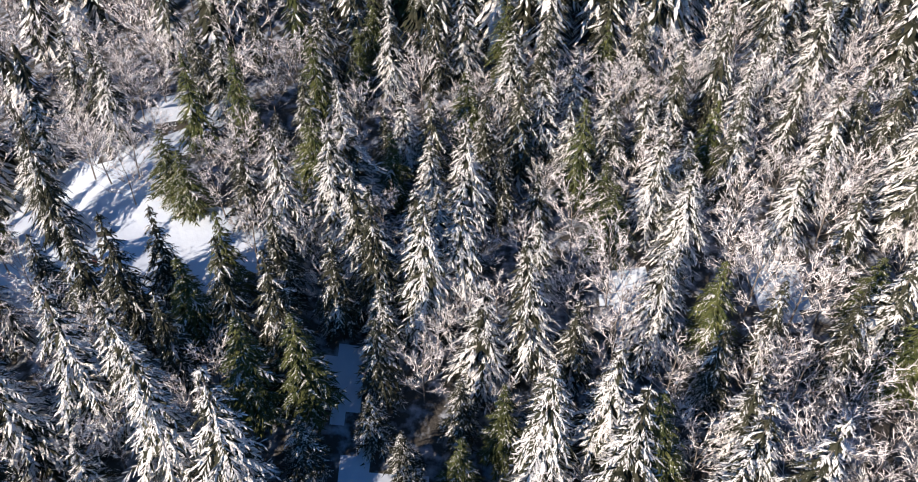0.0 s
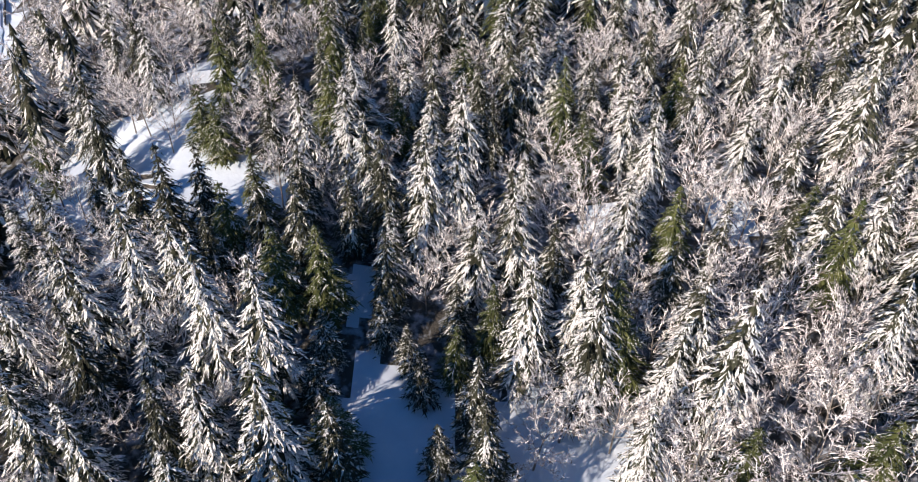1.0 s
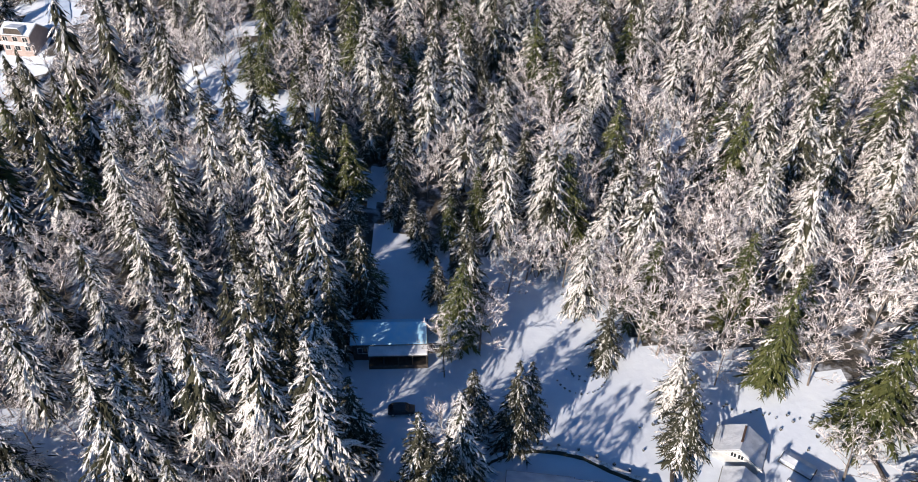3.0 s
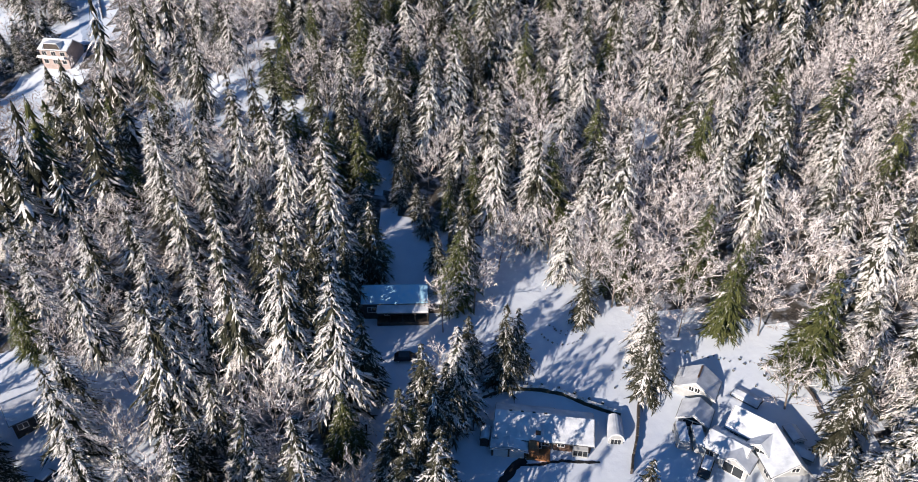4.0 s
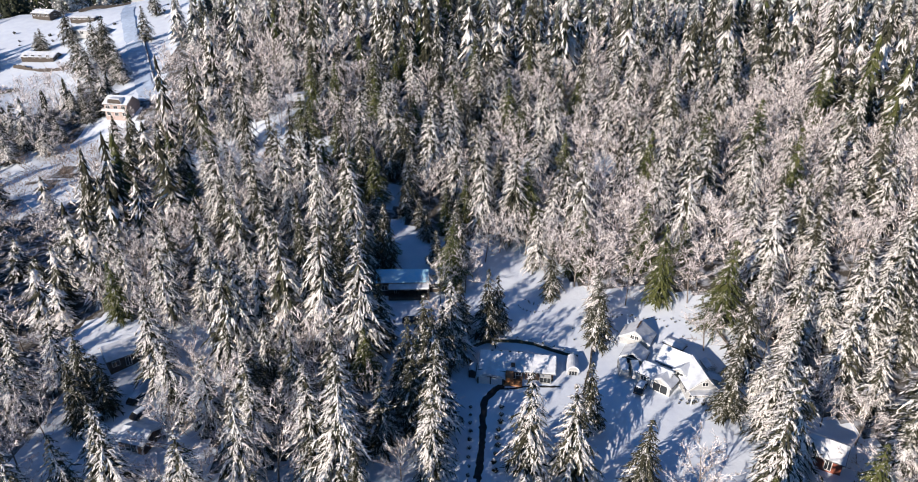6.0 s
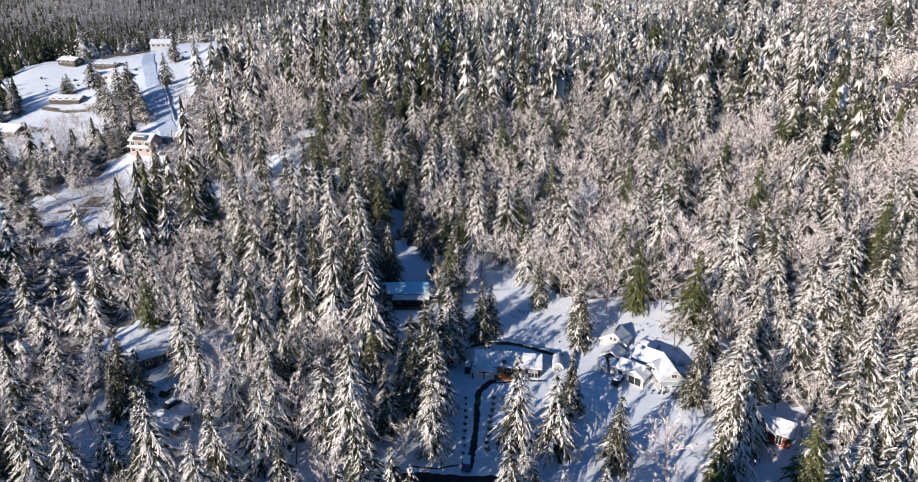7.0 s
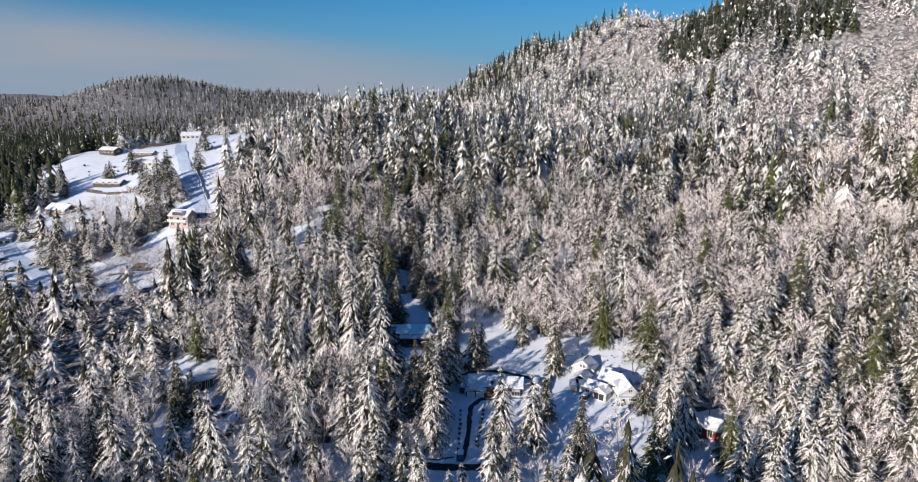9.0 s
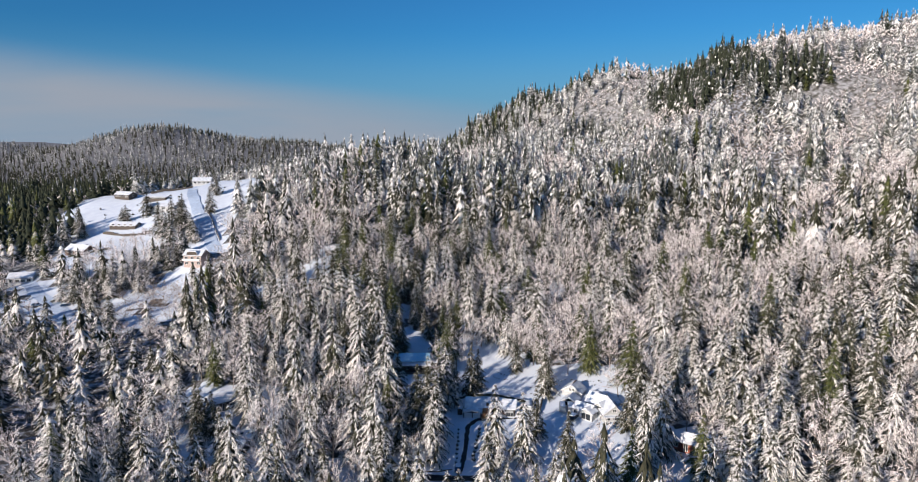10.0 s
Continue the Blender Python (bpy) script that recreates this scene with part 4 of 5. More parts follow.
for k in range(7):
    part("rail_post", boxed(0.9 + 0.55 * k, -5.6, -0.015, 0.97 + 0.55 * k, -5.53, 0.95), TIMBER, cabin)
part("rail", boxed(0.85, -5.62, 0.954, 4.35, -5.51, 1.03), TIMBER, cabin)
# the garage that leans against the cabin's front, with a low gable over two doors
cabin_garage = gable_house("cabin_garage", "low garage with two white doors under a curved snowy roof", 10.7, -7.5, 83, 2.9, 5.6, 1.65, 0.55, WALL_BROWN, z=0.55, overhang=0.35, thick=0.3, category="garage")
for k in (-1, 1):
    door_ = part("garage_door", boxed(-1.52, k * 1.3 - 1.15, -0.2, -1.453, k * 1.3 + 1.15, 1.5), TRIM, cabin_garage, "white panelled garage door")
    for r_ in range(3):
        part("panel", boxed(-1.545, k * 1.3 - 1.05, -0.1 + 0.53 * r_, -1.524, k * 1.3 + 1.05, 0.33 + 0.53 * r_), TRIM, door_)
cabin_wing = gable_house("cabin_wing", "cabin extension with a white bay window under a snowy roof", 21.2, -5.0, -8, 5.9, 6.6, 2.1, 1.6, WALL_BROWN, z=0.85, ridge_shift=0.3,
                         openings=(("f", -1.8, 0.9, 1.0, 1.0), ("r", 0.4, 0.9, 1.2, 1.1), ("b", 0, 0.9, 1.4, 1.0)), category="house")
part("bay", prism([(-4.2, -0.8), (-3.304, -0.8), (-3.304, 1.85), (-4.2, 1.5)], 0.1, 2.5), WALL_WHITE, cabin_wing, "white bay window surround")
for k in range(3):
    part("bay_pane", boxed(0.22 + 0.76 * k, -4.26, 0.25, 0.86 + 0.76 * k, -4.204, 1.35), GLASS, cabin_wing)
side_shed = gable_house("side_shed", "narrow shed with snow on its roof beside the cabin", 6.9, -5.6, 80, 2.6, 1.4, 1.5, 0.3, WALL_DARK, overhang=0.12, category="shed", trim=WALL_DARK)


def barrel(r, n=10):
    return [(r * math.cos(math.pi * i / n), r * 1.15 * math.sin(math.pi * i / n)) for i in range(n + 1)]


greenhouse = new("greenhouse")
greenhouse.location, greenhouse.rotation_euler = (28.3, -4.7, 0.9), (0, 0, radians(84))
tagged(greenhouse, "small arched greenhouse with a snow-covered roof beside the cabin", "greenhouse")
part("cover", prism([(y, z + 1.0) for y, z in barrel(1.15)] + [(-1.15, -0.6), (1.15, -0.6)], -2.3, 2.3), WALL_WHITE, greenhouse)
outer = [(y, z + 1.0) for y, z in barrel(1.38)]
inner = [(y, z + 1.0) for y, z in barrel(1.155)][::-1]
part("roof_snow", soften(prism(outer + inner, -2.32, 2.25), 0.03, 3, 0), ROOF_SNOW, greenhouse)
for px in (-0.55, 0.0, 0.55):
    part("pane", boxed(-2.36, px - 0.22, 0.3, -2.304, px + 0.22, 1.3), GLASS, greenhouse)
part("door_frame", boxed(-2.34, -0.95, 1.35, -2.302, 0.95, 1.45), TRIM, greenhouse)

# the white house on two levels
white_house = gable_house("white_house", "white gabled house with a lower front wing, roofs under snow", 43.9, 3.3, 60, 4.7, 6.5, 2.0, 2.1, WALL_WHITE, z=2.75,
                          openings=(("l", -0.45, 2.1, 0.75, 0.85), ("l", 0.55, 2.1, 0.75, 0.85), ("f", 1, 0.7, 1.2, 1.2), ("f", -1.4, 0.7, 1.0, 1.2), ("b", 0, 0.7, 1.2, 1.2)))
part("ridge_cap", boxed(-1.2, -0.16, 4.31, 2.2, 0.16, 4.45), WALL_BROWN, white_house, "bare brown strip of ridge melted free of snow")
part("siding", boxed(-2.42, -2.9, 1.94, -2.354, 2.9, 2.04), TRIM, white_house)
front_wing = gable_house("front_wing", "white garage wing with a glazed gable and snow on its roof", 42.0, -2.6, 61, 3.9, 4.6, 1.95, 1.35, WALL_WHITE, z=1.75,
                         openings=(("l", 0, 0.5, 3.0, 1.3), ("f", 0, 0.8, 1.3, 1.1)))
part("gable_pane", prism([(-1.5, 2.05), (1.5, 2.05), (0, 2.95)], -2.02, -1.954), GLASS, front_wing)

# the large house: a wing across, a wing to the front, a cross gable and the garage
back_wing = gable_house("back_wing", "rear wing of the large house with a snow-covered roof", 49.7, -6.1, -41, 5.4, 5.2, 2.7, 2.15, WALL_WHITE, z=2.0, openings=(("f", -1.6, 0.8, 1.3, 1.2), ("l", 0, 0.9, 1.2, 1.1)))
large_house = gable_house("large_house", "large pale grey house with a broad snow-covered roof", 52.0, -11.9, -86, 7.2, 5.8, 2.4, 2.5, WALL_WHITE, z=2.0, ridge_shift=0.5,
                          openings=(("r", -1.7, 0.4, 1.5, 1.6), ("r", 1.2, 0.4, 2.2, 1.6), ("r", 0.4, 2.9, 1.1, 0.8), ("f", -2.2, 0.8, 1.3, 1.3), ("f", 2.2, 0.8, 1.3, 1.3), ("b", 1.5, 0.8, 1.3, 1.3)))
part("porch_roof", prism([(-2.9, 1.9), (2.9, 1.9), (2.9, 2.05), (-2.9, 2.05)], 3.604, 5.3), ROOF_SNOW, large_house, "flat porch roof under snow")
for py in (-2.6, 0.0, 2.6):
    part("post", boxed(5.0, py - 0.09, -0.9, 5.16, py + 0.09, 1.9), TRIM, large_house)
cross_wing = gable_house("cross_wing", "cross gable of the large house under snow", 50.4, -10.3, 38, 3.7, 3.8, 2.8, 1.45, WALL_WHITE, z=2.0,
                         openings=(("l", 0, 2.2, 1.5, 0.9), ("l", -0.9, 0.5, 1.1, 1.2), ("l", 0.9, 0.5, 1.1, 1.2)))
garage_wing = gable_house("garage_wing", "attached garage wing with a snow-covered gable roof", 45.0, -9.7, -41, 5.6, 4.8, 2.4, 1.25, WALL_WHITE, z=1.65,
                          openings=(("f", -1.9, 0.7, 1.2, 1.1), ("l", 0, 0.9, 1.0, 1.0)))
garage_gable = gable_house("garage_gable", "garage gable with broad doors and snow on its roof", 45.6, -12.1, 49, 3.0, 4.2, 2.35, 1.15, WALL_WHITE, z=1.65, openings=(("l", 0, 0.05, 3.0, 1.9),), category="garage")
back_shed = gable_house("back_shed", "low grey lean-to behind the house with snow on top", 55.9, -7.9, -84, 2.8, 2.0, 2.2, 0.4, WALL_WHITE, z=2.6, overhang=0.2, openings=(("r", 0, 0.8, 1, 1),), category="shed")
garden_shed = gable_house("garden_shed", "low storage shed under a deep blanket of snow", 51.7, 0.7, -44, 4.4, 2.3, 1.2, 0.3, WALL_DARK, z=2.7, overhang=0.15, thick=0.5, category="shed", trim=WALL_DARK)
gable_house("second_lean_to", "low grey lean-to roof with snow beside the large house", 56.4, -10.8, -35, 2.8, 2.6, 1.6, 0.35, WALL_WHITE, z=2.3, overhang=0.2, category="shed")


def van(name, label, x, y, turn, mat):
    base = new(name)
    base.location, base.rotation_euler = (x, y, ground_z(x, y) + 0.05), (0, 0, radians(turn))
    tagged(base, label, "van")
    bm = prism([(-0.95, 0.4), (0.95, 0.4), (0.98, 1.3), (0.85, 2.1), (-0.85, 2.1), (-0.98, 1.3)], -2.4, 2.1)
    bmesh.ops.bevel(bm, geom=bm.edges, offset=0.08, segments=1, affect="EDGES")
    part("body", bm, mat, base)
    part("roof_snow", soften(boxed(-2.2, -0.75, 2.105, 1.7, 0.75, 2.35), 0.04, x, 3), SNOW, base)
    part("windscreen", boxed(2.1, -0.75, 1.25, 2.14, 0.75, 1.9), GLASS, base)
    for sy in (-1.0, 0.96):
        part("side_window", boxed(0.6, sy, 1.3, 1.7, sy + 0.04, 1.85), GLASS, base)
    for wx in (-1.5, 1.4):
        for wy in (-0.95, 0.75):
            bm = bmesh.new()
            bmesh.ops.create_cone(bm, cap_ends=True, segments=14, radius1=0.36, radius2=0.36, depth=0.22, matrix=Matrix.Translation((wx, wy + 0.1, 0.36)) @ Matrix.Rotation(math.pi / 2, 4, "X"))
            part("wheel", bm, RUBBER, base)
    return base


van("parked_van", "white van with snow on its roof before the garage wing", 38.6, -6.6, 84, WALL_WHITE)
van("camper", "pale camper van snowed in beside another van", 41.0, -7.4, 84, WALL_WHITE)

# other roofs among the trees
gable_house("red_cabin", "red-walled cabin under a bright snowy roof", 67.6, -32.6, -35, 6.5, 5.4, 2.5, 1.6, WALL_RED, openings=(("f", -1.5, 0.9, 1.1, 1.0), ("l", 0, 0.9, 1.1, 1.0)), door=("f", 1.2, 1.0))
gable_house("west_house", "dark-walled house under a snowy roof in a gap of the forest", -70.2, 0.2, 40, 7.8, 6.2, 2.8, 1.8, WALL_DARK, openings=(("f", -2.5, 0.9, 1.4, 1.1), ("f", 2.5, 0.9, 1.4, 1.1), ("r", 0, 0.9, 1.2, 1.1)), door=("f", 0, 1.0))
gable_house("west_garage", "small garage with a snowy roof beside a forest drive", -57.5, -22.5, -15, 5.6, 5.0, 2.4, 1.2, WALL_BROWN, openings=(("f", 0, 0.1, 2.6, 2.0),), category="garage")
gable_house("hidden_house", "house roof with fresh snow showing between tall conifers", -56.5, 119.5, 20, 5.6, 4.6, 2.0, 1.4, WALL_DARK, openings=(("f", 0, 0.9, 1.2, 1.1),))

# the houses on the far slope
pink_house = gable_house("pink_house", "tall pale pink house with balconies and a snowy hipped roof", -133.0, 143.5, -12, 10.4, 8.0, 5.4, 2.4, WALL_PINK,
                         openings=tuple(("f", a, s, 1.7, 1.3) for a in (-3.5, 0.0, 3.5) for s in (0.7, 3.4)) + (("l", 0, 3.5, 1.4, 1.4), ("l", 0, 0.8, 1.4, 1.4)))
part("balcony", boxed(-5.1, -5.6, 2.75, 5.1, -4.004, 2.95), TRIM, pink_house)
part("balustrade", boxed(-5.1, -5.65, 2.96, 5.1, -5.57, 3.75), TRIM, pink_house)
part("front_gable", prism([(-3.2, 5.35), (-2.4, 7.4), (2.4, 7.4), (3.2, 5.35)], 3.6, 4.12), WALL_DARK, pink_house, "dark arched gable under the roof").rotation_euler = (0, 0, -math.pi / 2)
part("gable_snow", soften(prism([(-3.5, 5.5), (-2.5, 7.65), (2.5, 7.65), (3.5, 5.5), (2.5, 7.35), (-2.5, 7.35)], 0.4, 4.3), 0.03, 5, 1), ROOF_SNOW, pink_house).rotation_euler = (0, 0, -math.pi / 2)
part("base_course", boxed(-5.22, -4.06, -1.0, 5.22, -4.004, -0.1), WALL_PINK, pink_house)

FAR_HOUSES = (("long_house", "long low house with a broad snowy roof above a retaining wall", -212, 227, -8, 18, 8, 1.5, 1.9, WALL_DARK), ("brown_house", "brown timber house on the snowy slope", -218, 184, -22, 15, 9, 2.6, 2.6, WALL_BROWN),
              ("white_villa", "white villa with snow on its roof below the slope", -231, 150, 15, 12, 9, 3.2, 2.2, WALL_WHITE), ("hilltop_house", "white house on the crest with a snowy roof", -199, 328, 8, 14, 9, 3.0, 2.4, WALL_WHITE),
              ("dark_barn", "low dark barn with a flat snowy roof", -213, 278, -8, 15, 6, 2.0, 0.7, WALL_DARK), ("grey_house", "grey house with several snowy roofs on the hill", -244, 293, -20, 14, 8, 2.6, 1.8, WALL_DARK),
              ("blue_roofed_house", "white house with a shaded snowy roof beside the road", -194, 246, -12, 19, 9, 2.8, 1.6, WALL_WHITE))
for name, label, x, y, turn, l_, w_, h_, rise, mat in FAR_HOUSES:
    gable_house(name, label, x, y, turn, l_, w_, h_, rise, mat, openings=tuple(("f", -l_ * 0.35 + l_ * 0.7 * i / 3, 1.0, 1.8, 1.4) for i in range(4)) + (("l", 0, 1.0, 1.4, 1.3), ("r", 0, 1.0, 1.4, 1.3)))


# ---- roads, drive, walls and small things ----
def strip(name, path, width, mat, lift, label, category, ragged=0.0, step=1.0, kind="structure"):
    """A flat band that follows the ground along a line of x, y."""
    pts = []
    for (ax, ay), (bx, by) in zip(path, path[1:]):
        n = max(1, int(math.hypot(bx - ax, by - ay) / step))
        pts += [(ax + (bx - ax) * i / n, ay + (by - ay) * i / n) for i in range(n)]
    pts.append(path[-1])
    v, f = [], []
    for i, (x, y) in enumerate(pts):
        a, b = pts[max(0, i - 1)], pts[min(len(pts) - 1, i + 1)]
        d = Vector((b[0] - a[0], b[1] - a[1], 0)).normalized()
        s = Vector((-d.y, d.x, 0))
        for k in (-1, -0.33, 0.33, 1):
            w = width / 2 * k + (rng.uniform(-ragged, ragged) if abs(k) == 1 else 0)
            q = Vector((x, y, 0)) + s * w
            v.append((q.x, q.y, ground_z(q.x, q.y) + lift))
    for i in range(len(pts) - 1):
        for k in range(3):
            f.append((i * 4 + k, (i + 1) * 4 + k, (i + 1) * 4 + k + 1, i * 4 + k + 1))
    return tagged(obj(name, v, f, mat, smooth=True), label, category, kind=kind)


strip("street", ((-9, -38.5), (-3.5, -38.3), (5.7, -39.4), (14, -39.6), (20, -40.4)), 2.5, ASPHALT, 0.1, "dark wet street cleared of snow", "road", 0.25)
strip("driveway", ((13.2, -9.4), (11.6, -10.4), (9.6, -13.0), (9.0, -14.0), (8.5, -22.0), (7.8, -30.0), (7.0, -34.0), (6.3, -37.2)), 1.35, ASPHALT, 0.08, "narrow dark drive melted clear through the snow", "driveway", 0.22, 0.6)
strip("front_path", ((11.8, -10.3), (14, -10.6), (16.5, -10.3), (19, -9.9), (22, -10.2), (25, -10.4)), 0.45, ASPHALT, 0.08, "dark trodden path along the front of the cabin", "path", 0.12, 0.6)
strip("hill_road", ((-126, 152), (-134, 168), (-144, 187), (-156, 212), (-168, 235), (-188, 278), (-200, 310)), 7.0, SHADED_PACKED_SNOW, 0.3, "packed snowy road climbing between the houses, tinted blue for shade", "road", 0.4, 3.0)
strip("lower_lane", ((-246, 168), (-228, 148), (-211, 128.5), (-196, 116), (-178, 100), (-160, 80)), 6.5, SHADED_PACKED_SNOW, 0.3, "snow-covered lane winding below the far houses", "road", 0.5, 3.0)


def lumpy(bm, sx, sy, sz, seed, amount=0.25, level=2):
    bmesh.ops.create_icosphere(bm, subdivisions=level, radius=1.0)
    for v in bm.verts:
        n = noise.noise((v.co.x * 1.7 + seed, v.co.y * 1.7, v.co.z * 1.7))
        v.co *= 1 + amount * n
        v.co = Vector((v.co.x * sx, v.co.y * sy, v.co.z * sz))
    return bm


bush_me = []
for i in range(4):
    b, cap = bmesh.new(), bmesh.new()
    lumpy(b, 0.2, 0.2, 0.26, i * 7.3, 0.6)
    for k in range(130):
        a, e, r = rng.uniform(0, 6.28), rng.uniform(0.1, 1.5), rng.uniform(0.7, 1.15)
        out = Vector((math.cos(a) * math.cos(e), math.sin(a) * math.cos(e), math.sin(e)))
        side = out.orthogonal().normalized()
        side = (side + out.cross(side) * rng.uniform(-1.5, 1.5)).normalized()
        tip, root = Vector((out.x * 0.42, out.y * 0.42, out.z * 0.5)) * r, Vector((out.x * 0.16, out.y * 0.16, out.z * 0.2))
        leafy = cap if e > 0.85 and rng.random() < 0.45 else b
        lift = Vector((0, 0, 0.03)) if leafy is cap else Vector()
        w = 0.05 if leafy is b else 0.07
        leafy.faces.new([leafy.verts.new(p + lift) for p in (root, (root + tip) / 2 + side * w, tip, (root + tip) / 2 - side * w)])
    made = []
    for bm_, nm, mat in ((b, "foliage", HEDGE), (cap, "snow_cap", SNOW)):
        me = bpy.data.meshes.new(nm)
        bm_.to_mesh(me)
        bm_.free()
        me.materials.append(mat)
        made.append(me)
    bush_me.append(made)


def bush(x, y, size, label="small dark clipped bush poking out of the snow", group="bushes along the drive"):
    ob = new("bush")
    ob.matrix_world = Matrix.LocRotScale((x, y, ground_z(x, y) + 0.15), Euler((0, 0, rng.uniform(0, 6))), (size, size, size * rng.uniform(0.8, 1.2)))
    tagged(ob, label, "bush", group)
    for me in rng.choice(bush_me):
        new(me.name, me).parent = ob


for k in range(9):
    bush(6.4 - 0.09 * k + rng.uniform(-0.15, 0.15), -15.5 - 2.1 * k, rng.uniform(0.9, 1.3))
    bush(12.5 - 0.28 * k + rng.uniform(-0.2, 0.2), -15.8 - 1.95 * k, rng.uniform(1.3, 1.8))
HEDGE_LINE = ((5.4, 1.4), (6.6, 2.9), (10.1, 4.3), (13.5, 4.6), (17, 4.3), (20.9, 3.2), (24.2, 1.2), (27, -0.2), (30.0, -1.3))
for k in range(9):
    t = k / 8 * 6 + 1
    (ax, ay), (bx, by) = HEDGE_LINE[int(t)], HEDGE_LINE[min(8, int(t) + 1)]
    u = t - int(t)
    bush(ax + (bx - ax) * u + 0.3, ay + (by - ay) * u + 1.1, rng.uniform(0.7, 0.95), "small round bush with a cap of snow behind the hedge", "bushes behind the hedge")


def wall_run(name, path, width, height, label, category, mat):
    """A low hedge or fence with snow on top, along a line."""
    base = new(name)
    tagged(base, label, category)
    for (ax, ay), (bx, by) in zip(path, path[1:]):
        d = Vector((bx - ax, by - ay, 0))
        n = max(1, int(d.length / 1.2))
        for i in range(n):
            p, q = Vector((ax, ay, 0)) + d * (i / n), Vector((ax, ay, 0)) + d * ((i + 1) / n)
            m = (p + q) / 2
            turn = math.atan2(d.y, d.x)
            ln = (q - p).length / 2 + 0.03
            h = height * rng.uniform(0.8, 1.15)
            body = boxed(-ln, -width / 2, -0.4, ln, width / 2, h)
            soften(body, 0.08, m.x + i, 2)
            o = part("section", body, mat, base)
            o.matrix_world = pose(m.x, m.y, ground_z(m.x, m.y), 0, 0, math.degrees(turn))
            if rng.random() < 0.2:
                s = part("snow_cap", soften(boxed(-ln * 0.9, -width * 0.3, h + 0.03, ln * 0.9, width * 0.3, h + 0.16), 0.05, m.y, 2), SNOW, base)
                s.matrix_world = o.matrix_world.copy()
    return base


wall_run("hedge", HEDGE_LINE, 0.75, 0.8, "low dark hedge with a line of snow curving behind the cabin", "hedge", HEDGE)
wall_run("garden_fence", ((33.3, 0.4), (32.5, -3.0), (31.6, -6.4), (30.4, -9.5), (29.5, -12.5)), 0.35, 1.1, "dark garden fence running down the snowy yard", "fence", WALL_DARK)
wall_run("field_fence", ((5.2, -0.2), (6.6, -2.6), (7.4, -5.0)), 0.2, 0.8, "short dark fence beside the cabin", "fence", WALL_DARK)
for k in range(16):
    bush(40.5 + 15 * k / 15 + rng.uniform(-0.6, 0.6), 11.6 - 4.4 * (k / 15) ** 1.4 + rng.uniform(-0.5, 0.5), rng.uniform(0.4, 0.8), "low dark shrub in a broken row along the yard", "shrubs along the yard")
wall_run("east_fence", ((61.5, 3.5), (62.2, -0.5), (62.0, -4.5)), 0.25, 0.7, "dark fence posts at the edge of the yard", "fence", WALL_DARK)
wall_run("retaining_wall", ((-223, 219), (-210, 214), (-196, 207), (-182, 199)), 0.6, 1.6, "dark retaining wall below the long white house", "wall", WALL_DARK)
wall_run("terrace_wall", ((-228, 300), (-214, 306), (-201, 312)), 0.6, 1.6, "dark wall along the top of a snowy terrace", "wall", WALL_DARK)
wall_run("road_fence", ((-130, 170), (-138, 186), (-150, 211), (-162, 234)), 0.3, 1.0, "dark fence beside the snowy hill road", "fence", WALL_DARK)
wall_run("hill_hedge", ((-222, 178), (-210, 180), (-200, 184)), 0.8, 1.2, "dark clipped hedge below the brown house", "hedge", HEDGE)
wall_run("street_wall", ((12.5, -35.0), (13.6, -36.2), (16.5, -37.0)), 0.3, 0.35, "low kerb wall by the street", "wall", WALL_DARK)
for cx, cy, r0, a0, a1, n in ((22.5, 19.0, 4.3, 200, 330, 11), (23.5, 19.8, 2.6, 190, 330, 7), (23.2, 21.5, 3.4, 210, 320, 6)):
    for k in range(n):
        a = radians(a0 + (a1 - a0) * k / (n - 1))
        bush(cx + r0 * math.cos(a), cy + r0 * math.sin(a), rng.uniform(0.3, 0.62), "dark withered plant of a snowed-in garden bed", "plants of the garden beds")
for k in range(12):
    a, r = rng.uniform(0, 6.28), rng.uniform(0.3, 1.0)
    x, y = (31.5 + 2 * r * math.cos(a), 8 + 6 * r * math.sin(a)) if k < 3 else (55 + 5 * r * math.cos(a), 6 + 4 * r * math.sin(a))
    bush(x, y, rng.uniform(0.4, 0.9), "low snowed-over shrub at the edge of the field", "shrubs at the edge of the field")


